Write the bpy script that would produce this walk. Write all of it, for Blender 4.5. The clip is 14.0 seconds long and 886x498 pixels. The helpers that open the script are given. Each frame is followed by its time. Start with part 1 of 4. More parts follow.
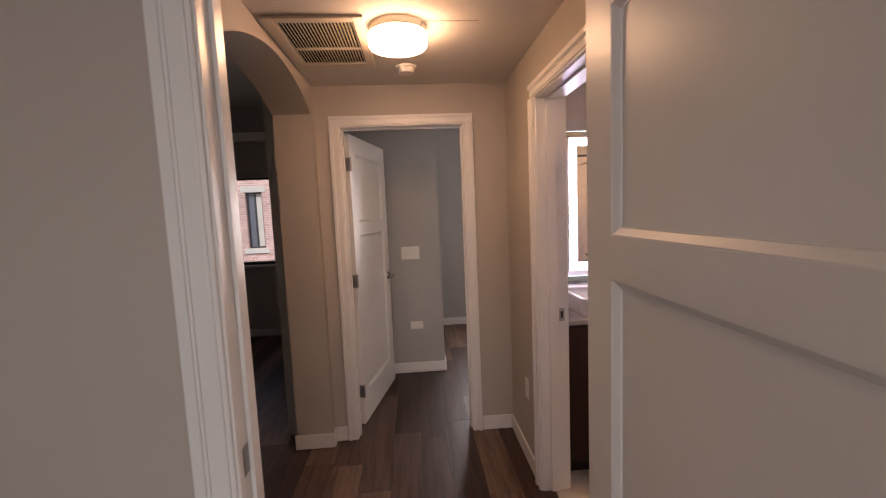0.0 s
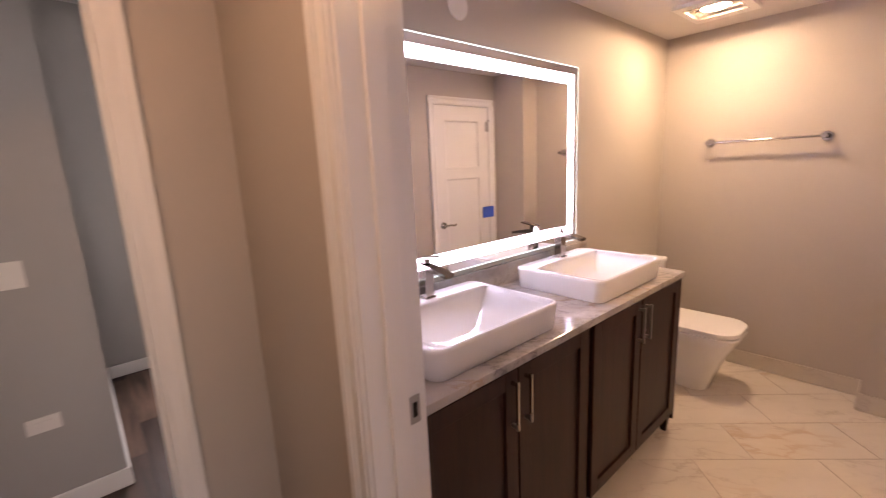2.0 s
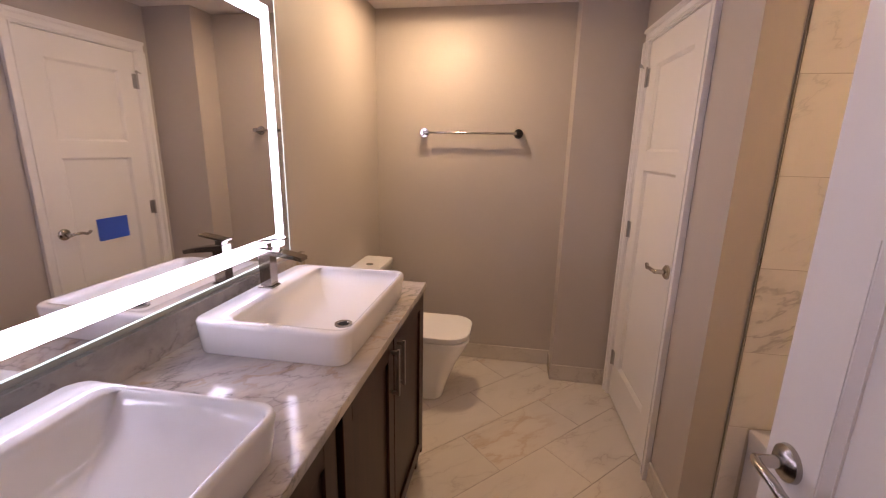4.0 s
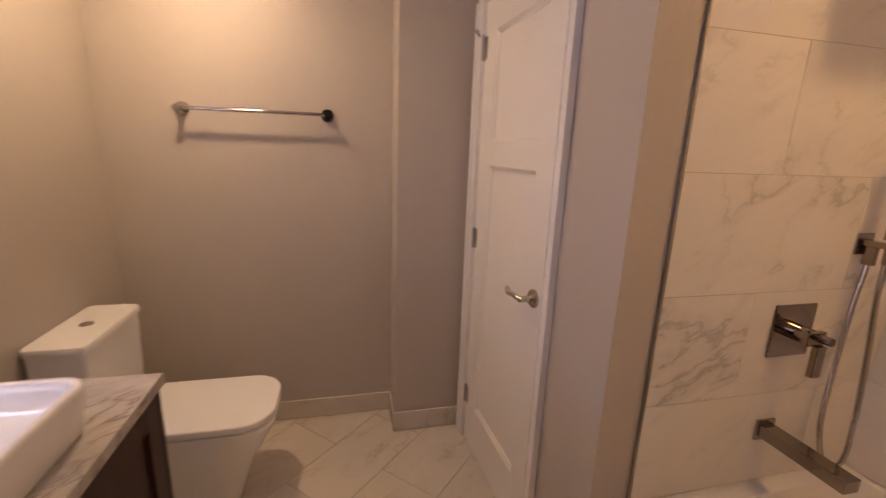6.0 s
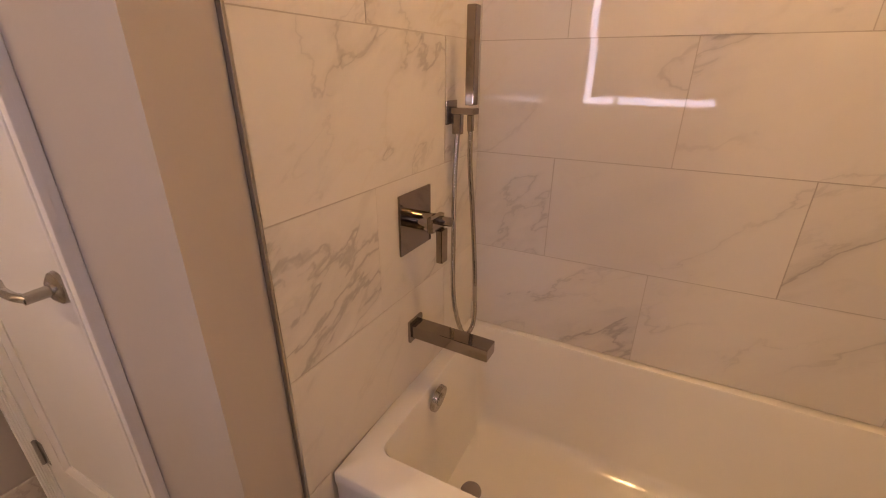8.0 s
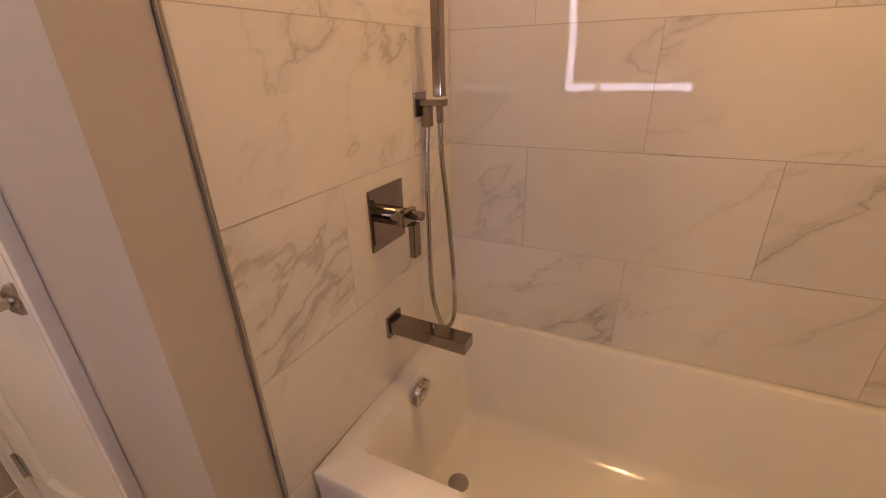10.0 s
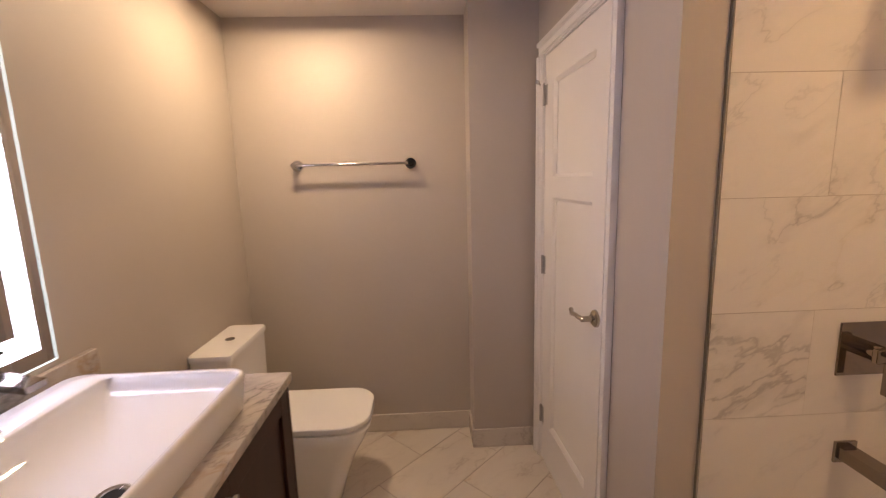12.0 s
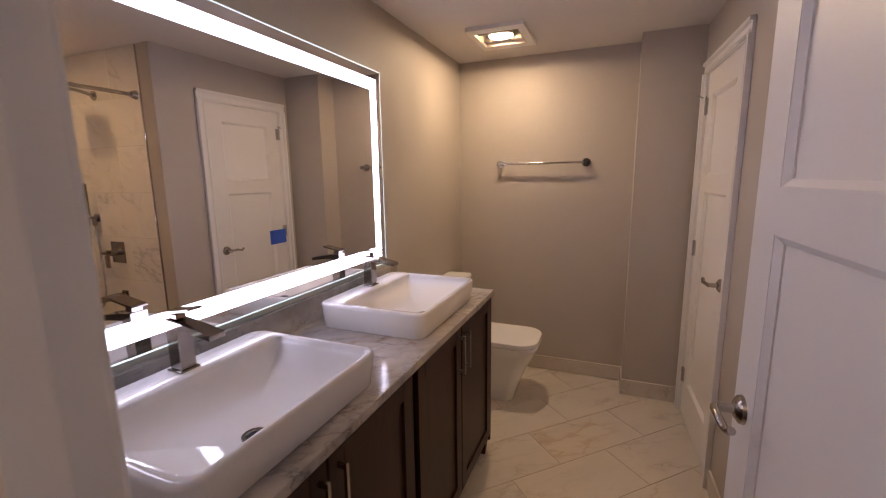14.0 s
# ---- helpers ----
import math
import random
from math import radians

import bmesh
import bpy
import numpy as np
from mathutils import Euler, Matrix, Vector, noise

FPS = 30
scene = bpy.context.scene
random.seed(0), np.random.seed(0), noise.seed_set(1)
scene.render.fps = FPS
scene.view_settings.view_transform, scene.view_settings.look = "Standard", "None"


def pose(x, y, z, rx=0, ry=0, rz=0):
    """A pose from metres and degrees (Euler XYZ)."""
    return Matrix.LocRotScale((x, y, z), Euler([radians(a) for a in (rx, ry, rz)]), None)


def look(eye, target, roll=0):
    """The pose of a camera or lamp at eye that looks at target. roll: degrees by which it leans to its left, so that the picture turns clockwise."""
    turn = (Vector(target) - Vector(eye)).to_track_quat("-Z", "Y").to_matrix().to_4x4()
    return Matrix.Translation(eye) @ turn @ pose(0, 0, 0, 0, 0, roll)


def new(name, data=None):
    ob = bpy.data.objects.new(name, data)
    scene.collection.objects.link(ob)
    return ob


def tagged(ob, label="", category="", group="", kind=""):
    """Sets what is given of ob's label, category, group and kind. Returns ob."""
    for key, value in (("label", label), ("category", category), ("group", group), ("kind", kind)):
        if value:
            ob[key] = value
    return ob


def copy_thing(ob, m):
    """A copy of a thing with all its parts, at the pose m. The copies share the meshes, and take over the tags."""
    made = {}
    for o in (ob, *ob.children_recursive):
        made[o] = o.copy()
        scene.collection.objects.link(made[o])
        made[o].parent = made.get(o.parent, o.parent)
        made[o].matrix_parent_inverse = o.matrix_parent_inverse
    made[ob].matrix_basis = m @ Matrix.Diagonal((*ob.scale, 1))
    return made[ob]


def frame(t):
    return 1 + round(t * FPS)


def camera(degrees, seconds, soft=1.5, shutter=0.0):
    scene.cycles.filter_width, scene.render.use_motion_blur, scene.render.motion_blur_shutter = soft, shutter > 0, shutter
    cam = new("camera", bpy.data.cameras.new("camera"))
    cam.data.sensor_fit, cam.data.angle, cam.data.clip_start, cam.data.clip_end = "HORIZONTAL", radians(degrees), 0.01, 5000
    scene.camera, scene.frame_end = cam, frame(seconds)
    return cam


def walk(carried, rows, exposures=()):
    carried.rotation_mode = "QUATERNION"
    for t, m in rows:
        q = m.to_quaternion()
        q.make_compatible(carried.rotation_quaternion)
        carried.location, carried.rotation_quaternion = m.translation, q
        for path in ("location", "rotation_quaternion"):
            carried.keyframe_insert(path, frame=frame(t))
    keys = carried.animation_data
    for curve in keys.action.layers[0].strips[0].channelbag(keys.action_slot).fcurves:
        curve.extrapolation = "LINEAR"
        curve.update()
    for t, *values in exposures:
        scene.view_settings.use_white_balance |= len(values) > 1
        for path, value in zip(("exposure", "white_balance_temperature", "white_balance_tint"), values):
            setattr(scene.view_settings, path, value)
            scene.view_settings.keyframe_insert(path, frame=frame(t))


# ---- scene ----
cam = camera(93.1, 14.0, soft=1.1, shutter=0.3)
PATH = [
    (0, (-0.002, 0.05, 1.564), (0.134, 2.036, 1.367), -2.4),
    (0.5, (-0.047, 0.422, 1.578), (0.216, 2.391, 1.343), -1.1),
    (1, (-0.02, 0.806, 1.573), (0.398, 2.745, 1.319), -1.4),
    (1.5, (0.064, 1.147, 1.544), (0.837, 2.969, 1.255), -1.3),
    (2, (0.237, 1.445, 1.521), (1.529, 2.922, 1.138), -2.7),
    (2.5, (0.437, 1.638, 1.515), (2.036, 2.764, 1.094), -1.6),
    (3, (0.614, 1.76, 1.497), (2.396, 2.548, 1.045), 0.9),
    (3.5, (0.743, 1.858, 1.5), (2.624, 2.349, 1.031), 1.0),
    (6, (1.564, 1.795, 1.466), (3.454, 1.331, 1.004), 2.1),
    (6.5, (1.771, 1.71, 1.433), (3.366, 0.63, 0.895), 0.4),
    (7, (1.832, 1.573, 1.392), (3.032, 0.107, 0.751), 1.2),
    (7.5, (1.85, 1.459, 1.359), (2.775, -0.146, 0.606), 1.9),
    (10, (1.81, 1.397, 1.356), (2.663, -0.218, 0.539), -1.6),
    (10.5, (1.773, 1.512, 1.418), (2.959, -0.007, 0.882), -3.1),
    (11, (1.744, 1.652, 1.481), (3.366, 0.539, 1.118), -2.1),
    (11.5, (1.581, 1.718, 1.493), (3.499, 1.251, 1.177), 0.0),
    (12, (1.343, 1.782, 1.501), (3.315, 1.703, 1.179), -1.6),
    (12.5, (1.051, 1.797, 1.512), (3.026, 1.817, 1.195), -1.6),
    (13, (0.877, 1.747, 1.519), (2.832, 2.032, 1.207), -0.6),
    (13.5, (0.696, 1.695, 1.499), (2.563, 2.305, 1.124), 0.3),
    (14, (0.523, 1.655, 1.508), (2.348, 2.4, 1.172), -0.8),
]
EXPOSURES = [(0.0, 0.6, 6500, 15), (1.0, 0.9, 6500, 18), (2.5, 0.85, 6400, 18), (3.0, 0.4, 6300, 15), (3.5, 0.3, 6200, 14), (6.0, 0.14, 6500, 14), (7.5, 0.4, 6700, 14), (10.0, 0.4, 6650, 13), (12.0, 0.35, 6200, 10), (13.0, 0.27, 6000, 8), (13.5, 0.14, 6050, 9), (14.0, -0.05, 6100, 9)]
walk(cam, [(t, look(eye, target, roll)) for t, eye, target, roll in PATH], EXPOSURES)


# ---- world, sun and exposure ----
world = bpy.data.worlds.new("sky")
world.use_nodes = True
scene.world = world
wn = world.node_tree.nodes
sky = wn.new("ShaderNodeTexSky")
sky.sky_type = "NISHITA"
sky.sun_disc = False
sky.sun_elevation = radians(38)
sky.sun_rotation = radians(200)
wn["Background"].inputs["Strength"].default_value = 0.15
world.node_tree.links.new(sky.outputs["Color"], wn["Background"].inputs["Color"])
sun_data = bpy.data.lights.new("sun", "SUN")
sun_data.energy, sun_data.angle, sun_data.color = 2.2, radians(8), (1.0, 0.96, 0.9)
sun = new("sun", sun_data)
sun.matrix_basis = pose(0, 0, 12, 50, 0, 20)

HALL_LAMP, FAN_LAMP, TUB_LAMP, LED_LIGHT = 27.0, 308.0, 225.0, 8.1
HALL_WARM, FAN_WARM, TUB_WARM, COOL = (1.0, 0.58, 0.32), (1.0, 0.69, 0.41), (1.0, 0.59, 0.26), (0.97, 0.88, 1.13)


def window_light(name, x, y, z, turn, wide, high, watts):
    """The sky's light in a window's opening."""
    d = bpy.data.lights.new(name, "AREA")
    d.shape, d.size, d.size_y, d.energy, d.color = "RECTANGLE", wide, high, watts, (1.0, 0.93, 0.9)
    new(name, d).matrix_basis = pose(x, y, z, 90, 0, turn)


window_light("window_light_bedroom", -0.15, -2.26, 1.47, 0, 1.45, 1.1, 15)
window_light("window_light_far", 1.32, 5.66, 1.5, 180, 1.2, 1.05, 24)
window_light("window_light_living", -3.78, 5.66, 1.5, 180, 0.58, 1.0, 5.0)


# ---- materials ----
def nodes_of(name):
    m = bpy.data.materials.new(name)
    m.use_nodes = True
    t = m.node_tree
    return m, t, t.nodes["Principled BSDF"]


def link(t, a, b):
    t.links.new(a, b)


def texnode(t, kind, scale, detail=3.0, vector=None, rough=0.55):
    n = t.nodes.new(kind)
    n.inputs["Scale"].default_value = scale
    if "Detail" in n.inputs:
        n.inputs["Detail"].default_value = detail
    if "Roughness" in n.inputs:
        n.inputs["Roughness"].default_value = rough
    if vector is not None:
        link(t, vector, n.inputs["Vector"])
    return n


def coords(t, stretch=(1, 1, 1), shuffle=0.0, turn=0.0):
    """Object coordinates, stretched, turned, and shifted by each object's own random number."""
    c = t.nodes.new("ShaderNodeTexCoord")
    m = t.nodes.new("ShaderNodeMapping")
    m.inputs["Scale"].default_value = stretch
    m.inputs["Rotation"].default_value = (0, 0, turn)
    link(t, c.outputs["Object"], m.inputs["Vector"])
    if shuffle:
        info = t.nodes.new("ShaderNodeObjectInfo")
        mul = t.nodes.new("ShaderNodeMath")
        mul.operation = "MULTIPLY"
        mul.inputs[1].default_value = shuffle
        link(t, info.outputs["Random"], mul.inputs[0])
        link(t, mul.outputs[0], m.inputs["Location"])
    return m.outputs["Vector"]


def ramp(t, fac, stops):
    r = t.nodes.new("ShaderNodeValToRGB")
    e = r.color_ramp.elements
    while len(e) < len(stops):
        e.new(0.5)
    for k, (p, c) in zip(e, stops):
        k.position, k.color = p, (*c, 1)
    link(t, fac, r.inputs["Fac"])
    return r.outputs["Color"]


def mix(t, a, b, fac, blend="MIX"):
    n = t.nodes.new("ShaderNodeMix")
    n.data_type, n.blend_type = "RGBA", blend
    for v, i in ((fac, 0), (a, 6), (b, 7)):
        if hasattr(v, "is_output"):
            link(t, v, n.inputs[i])
        else:
            n.inputs[i].default_value = v if i == 0 else (*v, 1)
    return n.outputs[2]


def bump(t, p, height, strength, distance=0.002):
    b = t.nodes.new("ShaderNodeBump")
    b.inputs["Strength"].default_value = strength
    b.inputs["Distance"].default_value = distance
    link(t, height, b.inputs["Height"])
    link(t, b.outputs["Normal"], p.inputs["Normal"])


def plain(name, colour, rough, metal=0.0, vary=0.08, grain=60.0, relief=0.05, coat=0.0, rough_vary=0.1):
    """A plain finish with faint blotches, fine grain and an uneven gloss."""
    m, t, p = nodes_of(name)
    v = coords(t)
    big = texnode(t, "ShaderNodeTexNoise", 1.7, 4, v)
    small = texnode(t, "ShaderNodeTexNoise", grain, 2, v)
    low = tuple(c * (1 - vary) for c in colour)
    high = tuple(min(1, c * (1 + vary)) for c in colour)
    link(t, ramp(t, big.outputs["Fac"], ((0.3, low), (0.7, high))), p.inputs["Base Color"])
    r = t.nodes.new("ShaderNodeMapRange")
    r.inputs["To Min"].default_value, r.inputs["To Max"].default_value = max(0.02, rough - rough_vary), min(1, rough + rough_vary)
    link(t, big.outputs["Fac"], r.inputs["Value"])
    link(t, r.outputs[0], p.inputs["Roughness"])
    p.inputs["Metallic"].default_value = metal
    p.inputs["Coat Weight"].default_value = coat
    if relief:
        bump(t, p, small.outputs["Fac"], relief)
    return m


def marble(name, base, vein, scale, rough, strength=0.8, shuffle=0.0, warm=(0.5, 0.42, 0.3), flat=False, slant=0.6, cloudy=0.9, ochre=0.35, stretch=0.3):
    """Polished marble: soft clouds, long thin veins that run aslant, and a few ochre ones."""
    m, t, p = nodes_of(name)
    v = coords(t, (1, 1, 1), shuffle, 0.0 if flat else radians(-45))

    def mapped(vec, scale3, turn3):
        n = t.nodes.new("ShaderNodeMapping")
        n.inputs["Scale"].default_value, n.inputs["Rotation"].default_value = scale3, turn3
        link(t, vec, n.inputs["Vector"])
        return n.outputs["Vector"]

    if flat:
        v = mapped(v, (1, 1, 1), (0, 0, slant))
        v = mapped(v, (stretch, 1.0, 1.0), (0, 0, 0))
    else:
        v = mapped(v, (1.41, 0.02, 1), (0, -slant, 0))
        v = mapped(v, (stretch, 1.0, 1.0), (0, 0, 0))
    warp = texnode(t, "ShaderNodeTexNoise", scale * 1.3, 5, v, 0.6)
    away = t.nodes.new("ShaderNodeVectorMath")
    away.operation = "MULTIPLY_ADD"
    away.inputs[1].default_value = (0.5 / scale,) * 3
    link(t, warp.outputs["Color"], away.inputs[0])
    link(t, v, away.inputs[2])
    v = away.outputs["Vector"]
    cloud = texnode(t, "ShaderNodeTexNoise", scale * 0.8, 5, v)
    colour = ramp(t, cloud.outputs["Fac"], ((0.3, tuple(c * cloudy for c in base)), (0.62, base)))

    def ranged(value, lo, hi, a, b):
        r = t.nodes.new("ShaderNodeMapRange")
        r.interpolation_type = "SMOOTHSTEP"
        for k, x in (("From Min", lo), ("From Max", hi), ("To Min", a), ("To Max", b)):
            r.inputs[k].default_value = x
        link(t, value, r.inputs["Value"])
        return r.outputs[0]

    def times(a, b):
        f = t.nodes.new("ShaderNodeMath")
        f.operation = "MULTIPLY"
        link(t, a, f.inputs[0])
        link(t, b, f.inputs[1])
        return f.outputs[0]

    layers = ((scale, 0.012, vein, strength), (scale * 2.1, 0.012, vein, strength * 0.6), (scale * 0.8, 0.008 + 0.03 * (ochre - 0.35), warm, strength * ochre))
    for k, (s, width, tone, amount) in enumerate(layers):
        n = texnode(t, "ShaderNodeTexNoise", s, 7, v, 0.52)
        shift = t.nodes.new("ShaderNodeMath")
        shift.operation = "SUBTRACT"
        shift.inputs[1].default_value = 0.5 + 0.04 * k
        link(t, n.outputs["Fac"], shift.inputs[0])
        a = t.nodes.new("ShaderNodeMath")
        a.operation = "ABSOLUTE"
        link(t, shift.outputs[0], a.inputs[0])
        patch = texnode(t, "ShaderNodeTexNoise", s * 0.55 + 0.5, 3, v)
        where = ranged(patch.outputs["Fac"], 0.42, 0.64, 0.0, 1.0)
        colour = mix(t, colour, tone, times(ranged(a.outputs[0], 0.0, width * 5, amount * 0.3, 0.0), where))
        colour = mix(t, colour, tone, times(ranged(a.outputs[0], 0.0, width, amount * 0.8, 0.0), where))
    link(t, colour, p.inputs["Base Color"])
    p.inputs["Roughness"].default_value = rough
    fine = texnode(t, "ShaderNodeTexNoise", 30, 2, v)
    bump(t, p, fine.outputs["Fac"], 0.02)
    return m


def planks_mat():
    m, t, p = nodes_of("wood_planks")
    v = coords(t, (14, 0.9, 1), 37.0)
    grain = texnode(t, "ShaderNodeTexNoise", 1.6, 6, v, 0.65)
    grain.inputs["Distortion"].default_value = 0.6
    fine = texnode(t, "ShaderNodeTexNoise", 9, 3, v)
    info = t.nodes.new("ShaderNodeObjectInfo")
    tone = ramp(t, info.outputs["Random"], ((0.0, (0.045, 0.026, 0.02)), (0.35, (0.08, 0.047, 0.036)), (0.7, (0.15, 0.092, 0.068)), (1.0, (0.235, 0.152, 0.115))))
    dark = ramp(t, grain.outputs["Fac"], ((0.3, (0.35, 0.33, 0.32)), (0.65, (1.15, 1.12, 1.1))))
    c = mix(t, tone, dark, 1.0, "MULTIPLY")
    c = mix(t, c, ramp(t, fine.outputs["Fac"], ((0.35, (0.7, 0.68, 0.66)), (0.6, (1, 1, 1)))), 0.6, "MULTIPLY")
    link(t, c, p.inputs["Base Color"])
    p.inputs["Roughness"].default_value = 0.4
    p.inputs["Specular IOR Level"].default_value = 0.35
    bump(t, p, grain.outputs["Fac"], 0.12)
    return m


def cabinet_mat():
    m, t, p = nodes_of("espresso_wood")
    v = coords(t, (9, 9, 0.8))
    grain = texnode(t, "ShaderNodeTexNoise", 3, 6, v, 0.7)
    link(t, ramp(t, grain.outputs["Fac"], ((0.3, (0.018, 0.006, 0.005)), (0.7, (0.042, 0.014, 0.01)))), p.inputs["Base Color"])
    p.inputs["Roughness"].default_value = 0.42
    p.inputs["Specular IOR Level"].default_value = 0.3
    bump(t, p, grain.outputs["Fac"], 0.06)
    return m


def brick_mat():
    m, t, p = nodes_of("brick_facade")
    c = t.nodes.new("ShaderNodeTexCoord")
    mp = t.nodes.new("ShaderNodeMapping")
    mp.inputs["Rotation"].default_value = (radians(90), 0, 0)
    link(t, c.outputs["Object"], mp.inputs["Vector"])
    b = t.nodes.new("ShaderNodeTexBrick")
    b.inputs["Color1"].default_value = (0.46, 0.25, 0.21, 1)
    b.inputs["Color2"].default_value = (0.56, 0.36, 0.31, 1)
    b.inputs["Mortar"].default_value = (0.58, 0.5, 0.46, 1)
    b.inputs["Scale"].default_value = 1.0
    b.inputs["Brick Width"].default_value, b.inputs["Row Height"].default_value = 0.22, 0.075
    b.inputs["Mortar Size"].default_value = 0.008
    link(t, mp.outputs["Vector"], b.inputs["Vector"])
    n = texnode(t, "ShaderNodeTexNoise", 0.8, 4, c.outputs["Object"])
    link(t, mix(t, b.outputs["Color"], ramp(t, n.outputs["Fac"], ((0.3, (0.75, 0.75, 0.75)), (0.7, (1.1, 1.1, 1.1)))), 1.0, "MULTIPLY"), p.inputs["Base Color"])
    p.inputs["Roughness"].default_value = 0.85
    bump(t, p, b.outputs["Fac"], -0.3, 0.01)
    return m


def glow(name, colour, strength):
    m, t, p = nodes_of(name)
    p.inputs["Base Color"].default_value = (0.9, 0.9, 0.9, 1)
    p.inputs["Roughness"].default_value = 0.3
    p.inputs["Emission Color"].default_value = (*colour, 1)
    p.inputs["Emission Strength"].default_value = strength
    return m


def glass_mat(name, tint=(1, 1, 1), rough=0.0):
    m, t, p = nodes_of(name)
    p.inputs["Base Color"].default_value = (*tint, 1)
    p.inputs["Roughness"].default_value = rough
    p.inputs["Transmission Weight"].default_value = 1.0
    p.inputs["IOR"].default_value = 1.45
    return m


M_WALL = plain("greige_paint", (0.47, 0.42, 0.372), 0.55, vary=0.03, grain=220, relief=0.09)
M_WALL_GREY = plain("grey_paint", (0.40, 0.385, 0.37), 0.55, vary=0.03, grain=220, relief=0.09)
M_CEIL = plain("ceiling_paint", (0.66, 0.62, 0.58), 0.8, vary=0.03, grain=160, relief=0.12)
M_TRIM = plain("white_trim_paint", (0.78, 0.76, 0.74), 0.32, vary=0.03, grain=90, relief=0.03)
M_DOOR = plain("white_door_paint", (0.76, 0.735, 0.71), 0.38, vary=0.03, grain=140, relief=0.05)
M_PORC = plain("porcelain", (0.82, 0.81, 0.8), 0.04, vary=0.015, grain=8, relief=0.0, coat=0.4, rough_vary=0.015)
M_ACRYL = plain("white_acrylic", (0.76, 0.74, 0.71), 0.12, vary=0.02, grain=20, relief=0.0, rough_vary=0.04)
M_CHROME = plain("chrome", (0.5, 0.48, 0.46), 0.06, metal=1.0, vary=0.04, grain=30, relief=0.0, rough_vary=0.03)
# Faucet and shower chrome, base darkened to paint in reflections of dark surroundings.
M_TAP = plain("chrome_dark_reflection_tap", (0.34, 0.3, 0.27), 0.11, metal=1.0, vary=0.06, grain=60, relief=0.01, rough_vary=0.04)
M_CHROME_DARK = plain("chrome_dark_reflection_shower", (0.3, 0.26, 0.22), 0.07, metal=1.0, vary=0.06, grain=30, relief=0.0, rough_vary=0.03)
M_NICKEL = plain("brushed_nickel", (0.46, 0.43, 0.4), 0.26, metal=1.0, vary=0.06, grain=120, relief=0.03)
M_STEEL = plain("hinge_steel", (0.4, 0.38, 0.36), 0.35, metal=1.0, vary=0.08, grain=90, relief=0.03)
M_BLACK = plain("black_frame", (0.02, 0.02, 0.022), 0.4, vary=0.1)
# Near-black stands in for shade in unmodelled hollows; also on kick and seam.
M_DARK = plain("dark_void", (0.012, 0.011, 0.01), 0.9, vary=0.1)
M_PLASTIC = plain("white_plastic", (0.76, 0.73, 0.69), 0.35, vary=0.02, grain=30, relief=0.0)
M_GRILLE = plain("beige_grille_enamel", (0.62, 0.54, 0.45), 0.45, vary=0.05)
M_TAPE = plain("blue_tape", (0.03, 0.1, 0.55), 0.6, vary=0.1, grain=200, relief=0.1)
M_GROUT = plain("grey_grout", (0.5, 0.455, 0.4), 0.9, vary=0.12, grain=200, relief=0.2)
M_GRATE = plain("grating_metal", (0.3, 0.26, 0.21), 0.55, vary=0.06, grain=60, relief=0.05)
M_FLOORGROUT = plain("floor_grout", (0.33, 0.29, 0.25), 0.9, vary=0.12, grain=200, relief=0.2)
M_STONE = plain("limestone", (0.5, 0.46, 0.41), 0.8, vary=0.1, grain=30, relief=0.2)
M_CURTAIN = plain("grey_curtain", (0.2, 0.2, 0.215), 0.9, vary=0.15)
M_PANEL = plain("grey_metal_panel", (0.1, 0.105, 0.125), 0.5, vary=0.08)
M_ROOF = plain("dark_roofing", (0.06, 0.06, 0.065), 0.8, vary=0.15)
M_ASPHALT = plain("asphalt", (0.06, 0.06, 0.062), 0.9, vary=0.25, grain=40, relief=0.3)
M_SUBFLOOR = plain("subfloor", (0.04, 0.03, 0.025), 0.9, vary=0.2)
M_COUNTER = marble("counter_marble", (0.56, 0.52, 0.495), (0.13, 0.12, 0.125), 6.5, 0.1, 0.95, flat=True, warm=(0.36, 0.24, 0.13), slant=0.7, cloudy=0.5, ochre=0.9, stretch=0.6)
M_TILE = marble("wall_tile_marble", (0.74, 0.7, 0.65), (0.23, 0.215, 0.21), 2.6, 0.03, 0.54, 40.0, stretch=0.42)
M_FLOORTILE = marble("floor_tile_marble", (0.64, 0.585, 0.52), (0.34, 0.28, 0.23), 3.4, 0.2, 0.5, 40.0, flat=True, slant=0.9, warm=(0.42, 0.27, 0.15), ochre=0.9, stretch=0.5)
M_PLANK = planks_mat()
M_CAB = cabinet_mat()
M_BRICK = brick_mat()
M_LED = glow("led_strip", COOL, LED_LIGHT)
M_HALLGLOW = glow("opal_glass_lit", HALL_WARM, HALL_LAMP)
M_FANGLOW = glow("fan_lamp_lit", FAN_WARM, FAN_LAMP)
M_TUBGLOW = glow("downlight_lit", TUB_WARM, TUB_LAMP)
M_GLASS = glass_mat("window_glass")
# Emission stands in for light leaking from the LED band into the glass edge.
M_EDGE = glow("glass_edge_glow", (0.78, 0.96, 1.0), 1.3)
M_MIRROR, _t, _p = nodes_of("mirror_silver")
_p.inputs["Base Color"].default_value = (0.86, 0.86, 0.87, 1)
_p.inputs["Metallic"].default_value, _p.inputs["Roughness"].default_value = 1.0, 0.0


# ---- building helpers ----
BACK = {}


def thing(name, m, label="", category="", group="", kind="", local=False):
    """An Empty at a thing's base. local: its parts are built round the origin; otherwise in the world."""
    ob = new(name)
    ob.empty_display_size = 0.05
    ob.matrix_basis = m
    if not local:
        BACK[ob.name] = m.inverted()
    return tagged(ob, label, category, group, kind)


